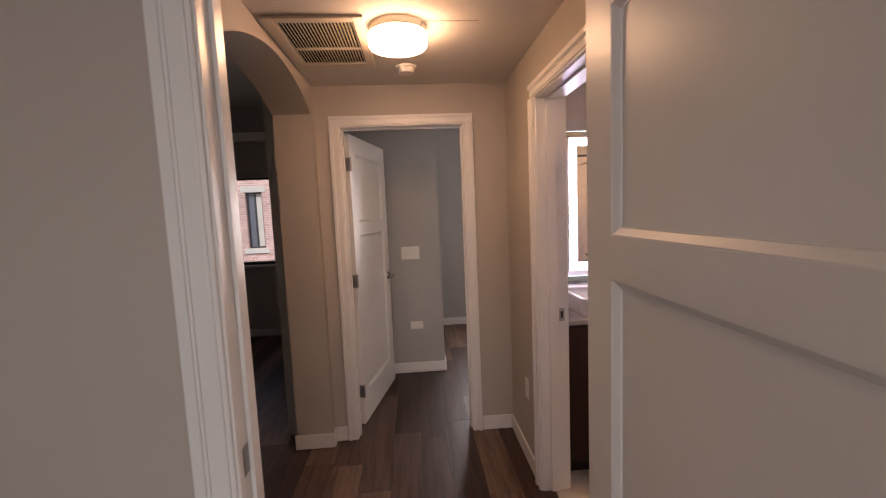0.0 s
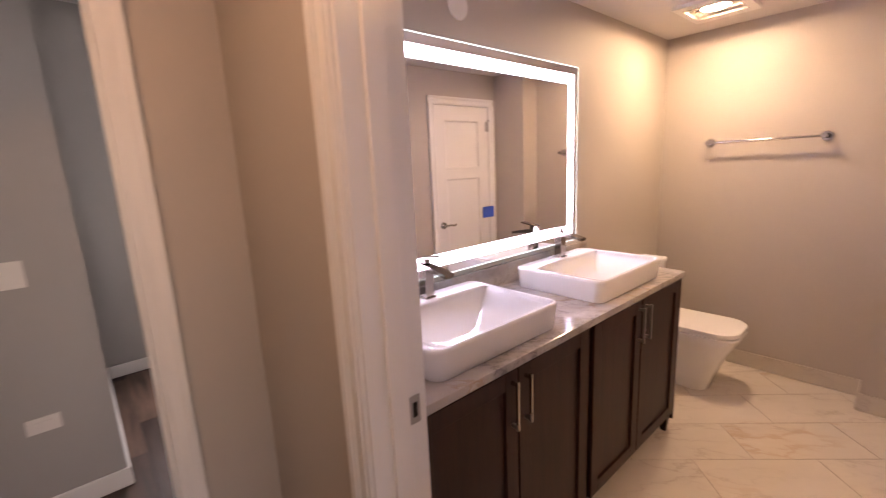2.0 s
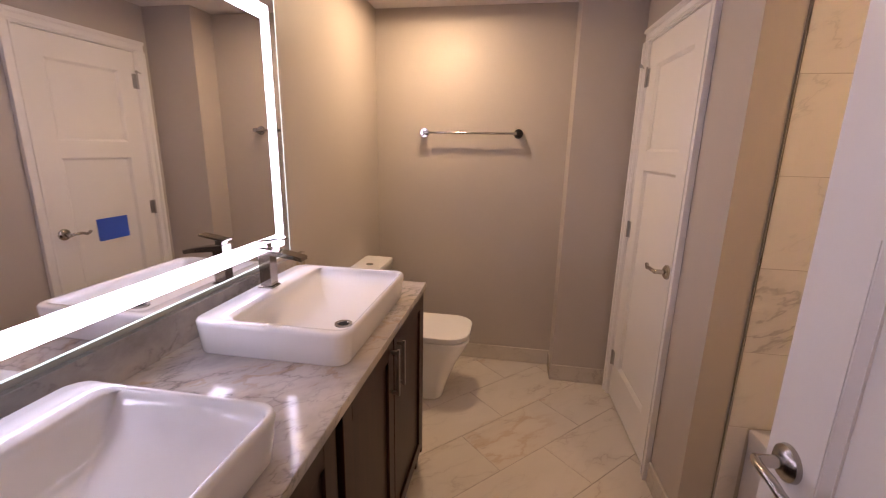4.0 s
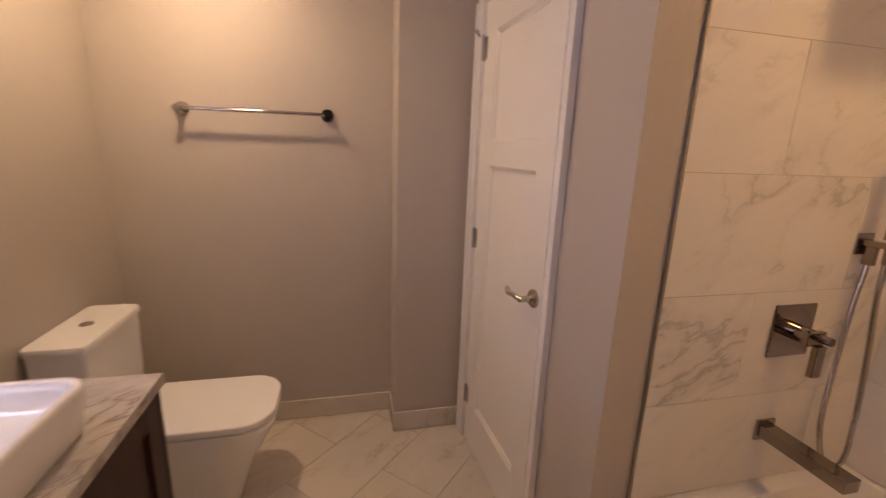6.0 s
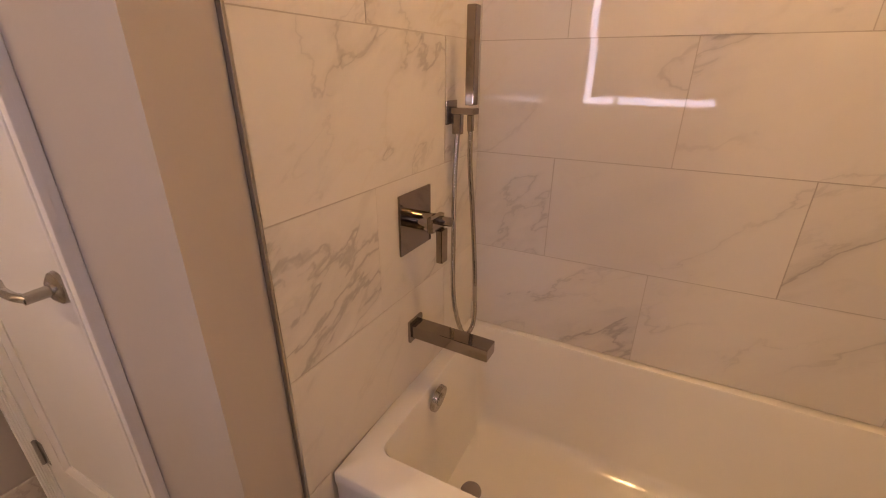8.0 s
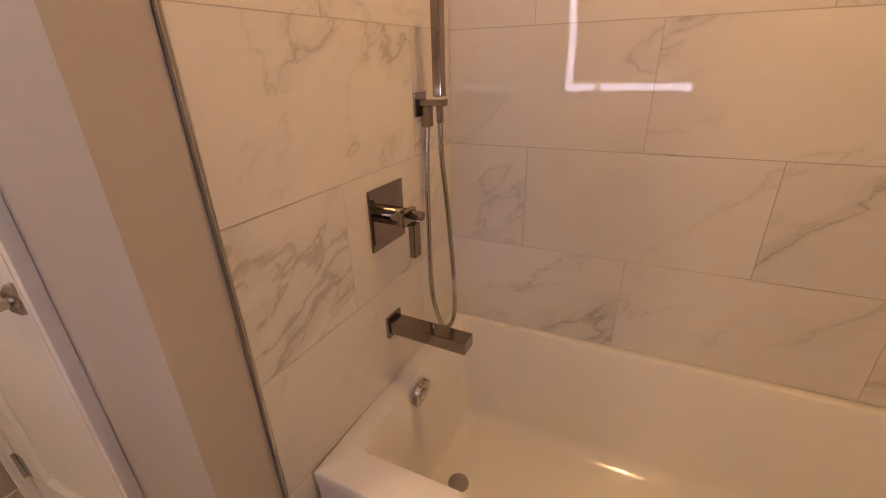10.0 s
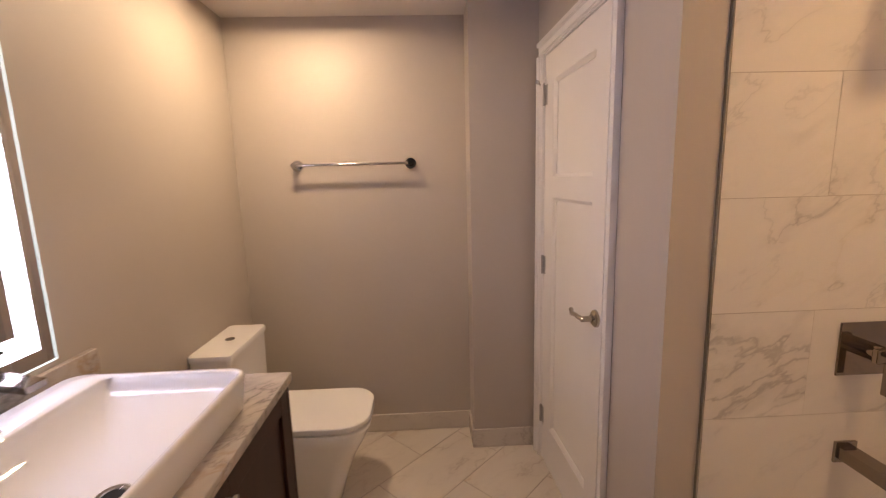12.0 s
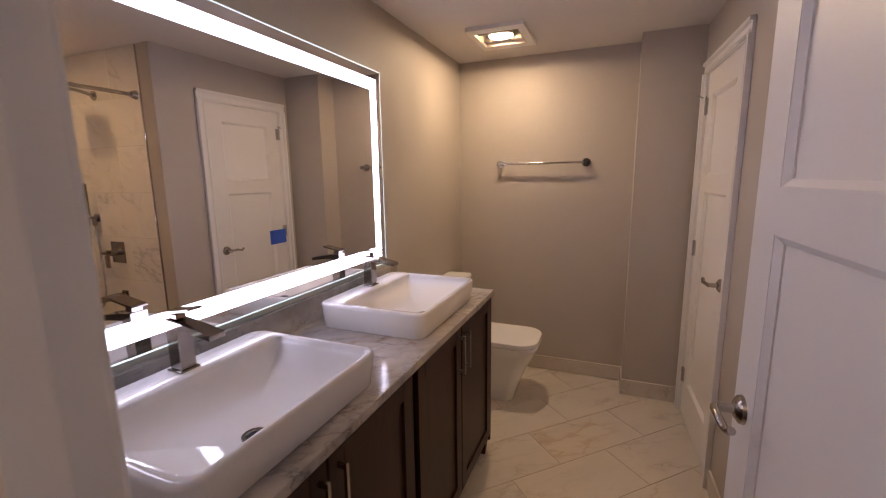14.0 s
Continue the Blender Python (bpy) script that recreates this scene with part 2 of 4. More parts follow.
def part(name, bm, material, parent=None, label="", smooth=0.0):
    """Links a bmesh as one mesh object. smooth: the angle in degrees under which edges are shaded round."""
    me = bpy.data.meshes.new(name)
    bmesh.ops.recalc_face_normals(bm, faces=bm.faces)
    bm.to_mesh(me)
    bm.free()
    me.materials.append(material)
    if smooth:
        me.polygons.foreach_set("use_smooth", [True] * len(me.polygons))
        me.set_sharp_from_angle(angle=radians(smooth))
    ob = new(name, me)
    if parent is not None:
        ob.parent = parent
        ob.matrix_parent_inverse = BACK.get(parent.name, Matrix())
    return tagged(ob, label)


def box(bm, x0, x1, y0, y1, z0, z1, bevel=0.0, seg=2):
    m = Matrix.Translation(((x0 + x1) / 2, (y0 + y1) / 2, (z0 + z1) / 2)) @ Matrix.Diagonal((abs(x1 - x0), abs(y1 - y0), abs(z1 - z0), 1))
    r = bmesh.ops.create_cube(bm, size=1, matrix=m)
    if bevel:
        edges = list({e for v in r["verts"] for e in v.link_edges})
        bmesh.ops.bevel(bm, geom=edges, offset=bevel, segments=seg, affect="EDGES", profile=0.5)
    return bm


def boxes(*rows, bevel=0.0):
    bm = bmesh.new()
    for r in rows:
        box(bm, *r, bevel=bevel)
    return bm


def tube(bm, a, b, r0, r1=None, seg=20):
    a, b = Vector(a), Vector(b)
    m = Matrix.Translation((a + b) / 2) @ (b - a).to_track_quat("Z", "Y").to_matrix().to_4x4()
    bmesh.ops.create_cone(bm, cap_ends=True, segments=seg, radius1=r0, radius2=r0 if r1 is None else r1, depth=(b - a).length, matrix=m)
    return bm


def loft(bm, rings, cap_first=True, cap_last=True):
    """Rings of points, all as many, joined one to the next."""
    made = [[bm.verts.new(p) for p in ring] for ring in rings]
    for a, b in zip(made, made[1:]):
        n = len(a)
        for i in range(n):
            bm.faces.new((a[i], a[(i + 1) % n], b[(i + 1) % n], b[i]))
    if cap_first:
        bm.faces.new(made[0][::-1])
    if cap_last:
        bm.faces.new(made[-1])
    return bm


def rounded(x0, x1, y0, y1, z, r, n=6):
    """A ring: a rectangle with round corners. r: one radius, or one for each corner from (x1, y1) round to the left."""
    rs = (r,) * 4 if isinstance(r, (int, float)) else r
    out = []
    for k, (cx, cy, sx, sy) in enumerate(((x1, y1, -1, -1), (x0, y1, 1, -1), (x0, y0, 1, 1), (x1, y0, -1, 1))):
        q = rs[k]
        for i in range(n + 1):
            a = radians(90 * k + 90 * i / n)
            out.append(Vector((cx + sx * q + q * math.cos(a), cy + sy * q + q * math.sin(a), z)))
    return out


def sweep(bm, path, r, seg=8):
    """A round tube along a path of points."""
    pts = [Vector(p) for p in path]
    rings = []
    for i, p in enumerate(pts):
        d = (pts[min(i + 1, len(pts) - 1)] - pts[max(i - 1, 0)]).normalized()
        side = d.cross(Vector((0.31, 0.77, 0.55))).normalized()
        up = side.cross(d)
        rings.append([p + r * (math.cos(a) * side + math.sin(a) * up) for a in (2 * math.pi * k / seg for k in range(seg))])
    return loft(bm, rings)


def curve_points(knots, steps=8):
    """A smooth line through knots (Catmull-Rom)."""
    k = [Vector(p) for p in knots]
    k = [2 * k[0] - k[1]] + k + [2 * k[-1] - k[-2]]
    out = []
    for a, b, c, d in zip(k, k[1:], k[2:], k[3:]):
        for i in range(steps):
            t = i / steps
            out.append(0.5 * ((2 * b) + (c - a) * t + (2 * a - 5 * b + 4 * c - d) * t * t + (3 * b - a - 3 * c + d) * t ** 3))
    return out + [k[-2]]


def clip_poly(poly, rect):
    """A flat polygon cut to a rectangle x0, x1, y0, y1."""
    x0, x1, y0, y1 = rect
    for axis, limit, sign in ((0, x0, 1), (0, x1, -1), (1, y0, 1), (1, y1, -1)):
        out = []
        for i, p in enumerate(poly):
            q = poly[(i + 1) % len(poly)]
            dp, dq = sign * (p[axis] - limit), sign * (q[axis] - limit)
            if dp >= 0:
                out.append(p)
            if dp * dq < 0:
                f = dp / (dp - dq)
                out.append((p[0] + f * (q[0] - p[0]), p[1] + f * (q[1] - p[1])))
        poly = out
        if len(poly) < 3:
            return []
    area = 0.5 * abs(sum(p[0] * q[1] - q[0] * p[1] for p, q in zip(poly, poly[1:] + poly[:1])))
    return poly if area > 4e-4 else []


def slab_piece(name, poly, z0, z1, material, parent, edge=0.0015):
    """A flat piece of floor with a small chamfer at its upper edge."""
    cx, cy = sum(p[0] for p in poly) / len(poly), sum(p[1] for p in poly) / len(poly)
    k = 1 - edge / 0.12

    def ring(z, f):
        return [(f * (x - cx) + cx - cx, f * (y - cy) + cy - cy, z) for x, y in poly]

    me = bpy.data.meshes.new(name)
    n = len(poly)
    vs = ring(z0, 1) + ring(z1 - edge, 1) + ring(z1, k)
    fs = [tuple(range(2 * n, 3 * n))]
    for r in (0, n):
        fs += [(r + i, r + (i + 1) % n, r + n + (i + 1) % n, r + n + i) for i in range(n)]
    me.from_pydata(vs, [], fs)
    area = sum(p[0] * q[1] - q[0] * p[1] for p, q in zip(poly, poly[1:] + poly[:1]))
    if area < 0:
        me.flip_normals()
    me.materials.append(material)
    ob = new(name, me)
    ob.location = (cx, cy, 0)
    ob.parent = parent
    return ob


# ---- the plan ----
CEIL, HIGH = 2.36, 2.9
HX0, HX1, HY0, HY1 = -0.60, 0.637, 1.10, 2.842      # hall
BX0, BX1, BY1 = 0.775, 3.715, 2.80                  # bathroom
SOUTH = 1.195                                       # wall with the closet door
TUBX, TUBY0, TUBY1, TUBZ = 2.405, 0.20, 0.955, 0.518
TUBX0 = 0.86
FARY = 5.52


def structure(name, bm, material, label=""):
    return tagged(part(name, bm, material, None, label), kind="structure")


# floors and ceilings
sub = structure("floor", boxes((-5.0, 2.5, -2.4, 5.75, -0.16, -0.012)), M_SUBFLOOR, "dark brown wood plank floor of the hall and rooms")
bath_floor = structure("floor_bathroom", boxes((0.70, 3.9, 0.1, 2.9, -0.011, -0.0022)), M_FLOORGROUT, "cream marble tile floor laid diagonally with grey grout")
structure("ceiling_hall", boxes((HX0, HX1, HY0, HY1, CEIL, CEIL + 0.06)), M_CEIL, "off-white painted hall ceiling")
FANX0, FANX1, FANY0, FANY1 = 3.07, 3.335, 2.215, 2.48
structure("ceiling_bathroom", boxes((BX0, FANX0, TUBY0 - 0.08, BY1, CEIL, CEIL + 0.06), (FANX1, BX1, TUBY0 - 0.08, BY1, CEIL, CEIL + 0.06), (FANX0, FANX1, TUBY0 - 0.08, FANY0, CEIL, CEIL + 0.06), (FANX0, FANX1, FANY1, BY1, CEIL, CEIL + 0.06)), M_CEIL, "off-white painted bathroom ceiling")
structure("ceiling_bedroom", boxes((-2.6, 0.70, -2.2, 0.98, CEIL + 0.08, CEIL + 0.14)), M_CEIL, "off-white painted bedroom ceiling")
structure("ceiling_living_room", boxes((-4.9, -0.835, -0.5, FARY, HIGH, HIGH + 0.06)), M_CEIL, "off-white painted living room ceiling")
structure("ceiling_far_room", boxes((-0.83, 2.3, 2.962, FARY, HIGH, HIGH + 0.06)), M_CEIL, "off-white painted ceiling of the room beyond")

# hall west wall with its arch
A0, A1, SPRING, RISE = 1.55, 2.77, 2.172, 0.14
ARCH_R = ((0.5 * (A1 - A0)) ** 2 + RISE ** 2) / (2 * RISE)
bm = boxes((-0.835, HX0, HY0, A0, 0, HIGH), (-0.835, HX0, A1, HY1 + 0.12, 0, HIGH))
N = 28
rings = []
for i in range(N + 1):
    y = A0 + (A1 - A0) * i / N
    z = SPRING + RISE - ARCH_R + math.sqrt(ARCH_R ** 2 - (y - 0.5 * (A0 + A1)) ** 2)
    rings.append([(-0.835, y, z), (HX0, y, z), (HX0, y, HIGH), (-0.835, y, HIGH)])
loft(bm, rings)
structure("wall_west", bm, M_WALL, "greige painted wall with an arched opening")

# hall north wall with the door beyond
FD0, FD1, FDH, DH = -0.443, 0.348, 2.1, 2.085
structure("wall_north", boxes((HX0, FD0 - 0.02, HY1, HY1 + 0.12, 0, HIGH), (FD1 + 0.02, BX0, HY1, HY1 + 0.12, 0, HIGH), (FD0 - 0.02, FD1 + 0.02, HY1, HY1 + 0.12, FDH + 0.02, HIGH)), M_WALL, "greige painted wall at the end of the hall")

# wall between hall and bathroom
BD0, BD1 = 1.285, 2.157
structure("wall_east", boxes((HX1, BX0, 0.98, BD0 - 0.02, 0, HIGH), (HX1, BX0, BD1 + 0.02, HY1, 0, HIGH), (HX1, BX0, BD0 - 0.02, BD1 + 0.02, DH + 0.02, HIGH)), M_WALL, "greige painted wall between hall and bathroom")

# wall between bedroom and hall
RD0, RD1 = -0.42, 0.445
structure("wall_south", boxes((-2.6, RD0 - 0.02, 0.98, HY0, 0, HIGH), (RD1 + 0.02, HX1, 0.98, HY0, 0, HIGH), (RD0 - 0.02, RD1 + 0.02, 0.98, HY0, DH + 0.02, HIGH)), M_WALL, "greige painted wall with the bedroom doorway")

# bedroom behind the walk
structure("wall_bedroom_west", boxes((-2.72, -2.6, -2.2, 1.10, 0, HIGH)), M_WALL, "greige painted bedroom wall")
structure("wall_bedroom_east", boxes((0.70, 0.80, -2.2, 0.975, 0, HIGH)), M_WALL, "greige painted bedroom wall")
structure("wall_bedroom_south", boxes((-2.6, -0.9, -2.32, -2.2, 0, HIGH), (0.6, 0.70, -2.32, -2.2, 0, HIGH), (-0.9, 0.6, -2.32, -2.2, 0, 0.9), (-0.9, 0.6, -2.32, -2.2, 2.05, HIGH)), M_WALL, "greige painted bedroom wall with a window opening")

# bathroom walls
structure("wall_bathroom_north", boxes((BX0, BX1 + 0.12, BY1, BY1 + 0.12, 0, CEIL + 0.06)), M_WALL, "greige painted bathroom wall behind the vanity")
structure("wall_bathroom_east", boxes((BX1, BX1 + 0.12, SOUTH - 0.12, BY1, 0, CEIL + 0.06)), M_WALL, "greige painted bathroom wall behind the toilet")
structure("wall_chase", boxes((3.512, BX1, SOUTH, 1.545, 0, CEIL)), M_WALL, "greige painted pipe chase in the corner")
CD0, CD1, CDH = 2.74, 3.40, 2.065
structure("wall_bathroom_south", boxes((TUBX - 0.009, CD0 - 0.02, SOUTH - 0.12, SOUTH, 0, CEIL), (CD1 + 0.02, BX1, SOUTH - 0.12, SOUTH, 0, CEIL), (CD0 - 0.02, CD1 + 0.02, SOUTH - 0.12, SOUTH, CDH + 0.02, CEIL)), M_WALL, "greige painted bathroom wall with the closet door")
structure("wall_shower_end", boxes((TUBX + 0.006, TUBX + 0.16, TUBY0 - 0.12, 1.026, 0, CEIL)), M_WALL, "painted end wall of the bath alcove")
structure("wall_shower_back", boxes((TUBX0 - 0.1, TUBX + 0.006, TUBY0 - 0.13, TUBY0 - 0.012, 0, CEIL)), M_GROUT, "tiled back wall of the bath alcove")
structure("wall_shower_foot", boxes((BX0, TUBX0 - 0.012, TUBY0 - 0.012, 1.10, 0, CEIL)), M_WALL, "painted foot wall of the bath alcove")
structure("wall_closet", boxes((TUBX + 0.16, BX1 + 0.12, 0.30, 0.40, 0, CEIL + 0.06), (BX1 + 0.02, BX1 + 0.12, 0.40, SOUTH - 0.12, 0, CEIL + 0.06)), M_WALL, "plain closet wall")

# living room and the room beyond
LW0, LW1, WZ0, WZ1 = -4.1, -1.72, 0.935, 2.06
FW0, FW1 = 0.69, 1.95
structure("wall_living_north", boxes((-4.9, LW0, FARY, FARY + 0.2, 0, HIGH), (LW1, -0.9, FARY, FARY + 0.2, 0, HIGH), (LW0, LW1, FARY, FARY + 0.2, 0, WZ0), (LW0, LW1, FARY, FARY + 0.2, WZ1, HIGH)), M_WALL_GREY, "grey painted outer wall with a wide window")
structure("wall_far_north", boxes((-0.9, FW0, FARY, FARY + 0.2, 0, HIGH), (FW1, 2.4, FARY, FARY + 0.2, 0, HIGH), (FW0, FW1, FARY, FARY + 0.2, 0, WZ0), (FW0, FW1, FARY, FARY + 0.2, WZ1, HIGH)), M_WALL_GREY, "grey painted outer wall of the far room")
structure("wall_living_west", boxes((-5.0, -4.9, -0.5, FARY + 0.2, 0, HIGH)), M_WALL_GREY, "grey painted living room wall")
structure("wall_living_south", boxes((-4.9, -2.72, -0.6, -0.5, 0, HIGH)), M_WALL_GREY, "grey painted living room wall")
structure("wall_living_east", boxes((-0.95, -0.83, HY1 + 0.12, FARY, 0, HIGH)), M_WALL_GREY, "grey painted wall between living room and far room")
structure("wall_far_block", boxes((-0.83, 0.241, 3.965, FARY, 0, HIGH)), M_WALL_GREY, "grey painted wall with switches by the door")
structure("wall_far_east", boxes((2.3, 2.4, 2.842, FARY, 0, HIGH)), M_WALL_GREY, "grey painted far room wall")
structure("wall_far_south", boxes((BX0, 2.3, 2.925, 2.962, 0, HIGH)), M_WALL_GREY, "grey painted far room wall")
structure("trim_ledge", boxes((-4.9, -0.95, FARY - 0.10, FARY - 0.001, 2.47, 2.57), bevel=0.004), M_TRIM, "pale grey ledge high on the living room wall")
structure("trim_ledge", boxes((0.2415, 2.3, FARY - 0.12, FARY - 0.001, 2.76, 2.865), bevel=0.004), M_TRIM, "pale ledge high on the far room wall")


# ---- baseboards ----
def baseboard(name, x0, x1, y0, y1, h=0.10, material=None, label="white painted baseboard"):
    bm = boxes((x0, x1, y0, y1, 0.002, h), bevel=0.004)
    return structure(name, bm, material or M_TRIM, label)


bt = 0.014
baseboard("baseboard", FD1 + 0.072, HX1 - bt, HY1 - bt, HY1 - 0.0005)
baseboard("baseboard", HX1 - bt, HX1 - 0.0005, BD1 + 0.092, HY1)
baseboard("baseboard", HX0 + 0.0005, HX0 + bt, A1 - bt, HY1)
baseboard("baseboard", -0.835 - bt, HX0, A1 - bt, A1 - 0.0005)
baseboard("baseboard", HX0, FD0 - 0.072, HY1 - bt, HY1 - 0.0005)
baseboard("baseboard", -0.83, 0.241 + bt, 3.965 - bt, 3.9645)
baseboard("baseboard", 0.2415, 0.241 + bt, 3.965, FARY)
baseboard("baseboard", 0.241 + bt, 2.3, FARY - bt, FARY - 0.0005)
baseboard("baseboard", -4.9, -0.96, FARY - bt, FARY - 0.0005)
MB = dict(h=0.112, material=M_FLOORTILE, label="cream marble tile skirting")
baseboard("baseboard_bathroom", BX1 - 0.012, BX1 - 0.0005, 1.545, BY1, **MB)
baseboard("baseboard_bathroom", 3.5, 3.5115, SOUTH + 0.001, 1.557, **MB)
baseboard("baseboard_bathroom", 3.512, BX1 - 0.012, 1.5455, 1.557, **MB)
baseboard("baseboard_bathroom", 2.592, BX1 - 0.012, BY1 - 0.012, BY1 - 0.0005, **MB)
CLOSET_SKIRTING = [baseboard("baseboard_bathroom", TUBX - 0.009, CD0 - 0.074, SOUTH + 0.0005, SOUTH + 0.012, **MB),
                   baseboard("baseboard_bathroom", CD1 + 0.074, 3.498, SOUTH + 0.0005, SOUTH + 0.012, **MB)]


# ---- doors ----
CASING = ((0, 1, 0.0145), (0.70, 0.998, 0.025), (0.62, 0.71, 0.020), (0.12, 0.26, 0.019))


def casing_bar(at, face, out, a, b, width, way):
    """One upright moulded casing board. way: +1 or -1, from the opening outwards."""
    for w0, w1, t in CASING:
        u0, u1 = sorted((at + way * w0 * width, at + way * w1 * width))
        n0, n1 = sorted((face + out * 0.0005, face + out * t))
        yield u0, u1, n0, n1, a, b


def door_frame(name, along, u0, u1, faces, top, label, width=0.07, stop=None):
    """Jambs, stops and moulded casings of a doorway. along: 'x' or 'y'. faces: the wall's two faces across it."""
    f0, f1 = faces
    root = thing(name, Matrix(), label, "door frame", kind="structure")

    def put(part_name, rows, bevel=0.0015, material=M_TRIM):
        bm = bmesh.new()
        for ua, ub, na, nb, za, zb in rows:
            if along == "x":
                box(bm, ua, ub, na, nb, za, zb, bevel)
            else:
                box(bm, na, nb, ua, ub, za, zb, bevel)
        return part(part_name, bm, material, root)

    e = 0.004
    put("jamb", [(u0 - 0.0195, u0, f0 - e, f1 + e, 0.002, top + 0.0195)])
    put("jamb", [(u1, u1 + 0.0195, f0 - e, f1 + e, 0.002, top + 0.0195)])
    put("head_jamb", [(u0, u1, f0 - e, f1 + e, top, top + 0.0195)])
    if stop:
        put("door_stop", [(u0 + 0.0003, u0 + 0.011, *stop, 0.002, top - 0.0003)])
        put("door_stop", [(u1 - 0.011, u1 - 0.0003, *stop, 0.002, top - 0.0003)])
        put("door_stop", [(u0 + 0.011, u1 - 0.011, *stop, top - 0.011, top - 0.0003)])
    for face, out in ((f0, -1), (f1, 1)):
        put("casing", list(casing_bar(u0 - 0.006, face, out, 0.002, top + 0.006, width, -1)))
        put("casing", list(casing_bar(u1 + 0.006, face, out, 0.002, top + 0.006, width, 1)))
        rows = []
        for w0, w1, t in CASING:
            ext = width * 0.3 if w1 < 0.9 else 0
            n0, n1 = sorted((face + out * 0.0005, face + out * t))
            rows.append((u0 - 0.006 - width + ext, u1 + 0.006 + width - ext, n0, n1, top + 0.006 + w0 * width, top + 0.006 + w1 * width))
        put("head_casing", rows)
    return root, put


def lever(parent, x, z, face, way, point):
    """A lever handle on a leaf built along x. face: y of the leaf's face; way: -1 or +1 outwards; point: the lever's direction along x."""
    bm = tube(bmesh.new(), (x, face, z), (x, face + way * 0.008, z), 0.033, 0.031, 28)
    tube(bm, (x, face + way * 0.008, z), (x, face + way * 0.016, z), 0.031, 0.02, 28)
    tube(bm, (x, face + way * 0.012, z), (x, face + way * 0.055, z), 0.0115, 0.0105, 18)
    handle = part("handle", bm, M_NICKEL, parent, "satin nickel lever handle", smooth=40)
    path = curve_points([(x - 0.006 * point, face + way * 0.05, z), (x + 0.02 * point, face + way * 0.06, z + 0.004), (x + 0.055 * point, face + way * 0.06, z + 0.004), (x + 0.085 * point, face + way * 0.055, z - 0.006), (x + 0.112 * point, face + way * 0.05, z + 0.006)], 5)
    part("lever", sweep(bmesh.new(), path, 0.0085, 10), M_NICKEL, handle, smooth=60)


def leaf(name, m, width, top, label, handles=((-1, 1), (1, 1)), hinge_zs=(0.26, 1.07, 1.885), rail=1.435, handle_z=0.985, thick=0.038):
    """A two-panel door leaf along +x from its hinge, its thickness along +y."""
    root = thing(name, m, label, "door", kind="structure", local=True)
    z0, st = 0.012, 0.115
    p0, p1 = 0.004, 0.005
    bm = bmesh.new()
    box(bm, 0, st, 0, thick, z0, top)
    box(bm, width - st, width, 0, thick, z0, top)
    box(bm, st, width - st, 0, thick, top - 0.125, top)
    box(bm, st, width - st, 0, thick, rail - 0.045, rail + 0.045)
    box(bm, st, width - st, 0, thick, z0, 0.235)
    door = part("leaf", bm, M_DOOR, root)
    for za, zb in ((0.235, rail - 0.045), (rail + 0.045, top - 0.125)):
        pbm = bmesh.new()
        box(pbm, st - 0.001, width - st + 0.001, 0.0145, thick - 0.0145, za - 0.001, zb + 0.001)
        part("panel", pbm, M_DOOR, root)
        for face, way in ((0.0, 1), (thick, -1)):
            rings = []
            for w, d in ((-0.001, 0.0015), (0.003, 0.0015), (0.005, 0.003), (0.016, 0.0105), (0.018, 0.0105), (0.018, 0.0155)):
                y = face + way * d
                rings.append([(st + w, y, za + w), (width - st - w, y, za + w), (width - st - w, y, zb - w), (st + w, y, zb - w)])
            mb = loft(bmesh.new(), rings, False, False)
            bmesh.ops.recalc_face_normals(mb, faces=mb.faces)
            part("moulding", mb, M_DOOR, root)
    for way, point in handles:
        lever(root, width - 0.055, handle_z, 0.0 if way < 0 else thick, way, -point)
    bm = boxes((width - 0.0005, width + 0.0015, thick * 0.5 - 0.012, thick * 0.5 + 0.012, handle_z - 0.03, handle_z + 0.03))
    part("latch_plate", bm, M_STEEL, root)
    for z in hinge_zs:
        hb = boxes((-0.003, 0.028, thick * 0 - 0.0016, 0.0, z - 0.045, z + 0.045), (-0.0025, 0.0, 0.0, thick - 0.006, z - 0.045, z + 0.045))
        tube(hb, (-0.004, -0.006, z - 0.047), (-0.004, -0.006, z + 0.047), 0.0065, seg=12)
        part("hinge", hb, M_STEEL, root, "steel butt hinge", smooth=40)
    return root


def strike_plate(put, rows):
    put("strike_plate", rows, 0.0008, M_STEEL)


# room beyond the hall: frame and open leaf
root, put = door_frame("door_frame_1", "x", FD0, FD1, (HY1, HY1 + 0.12), FDH, "white moulded door frame at the end of the hall", 0.06, stop=(HY1 + 0.035, HY1 + 0.078))
leaf("door_1", pose(FD0 + 0.026, HY1 + 0.175, 0, 0, 0, 77.3), 0.83, FDH - 0.008, "white two-panel door standing open into the far room", handles=((-1, 1), (1, 1)))
# bathroom: frame and leaf folded back
root, put = door_frame("door_frame_2", "y", BD0, BD1, (HX1, BX0), DH, "white moulded bathroom door frame", stop=(HX1 + 0.046, 0.73))
strike_plate(put, [(BD1 - 0.0018, BD1, 0.737, 0.766, 0.945, 1.015)])
# Dark piece laid on the strike plate in place of the hole's shade.
part("strike_hole", boxes((0.745, 0.757, BD1 - 0.003, BD1 - 0.0015, 0.962, 0.998)), M_DARK, root)
leaf("door_2", pose(BX0 + 0.012, BD0 + 0.005, 0, 0, 0, 2.7), 0.848, DH - 0.012, "white two-panel bathroom door standing open", handles=((1, 1), (-1, 1)))
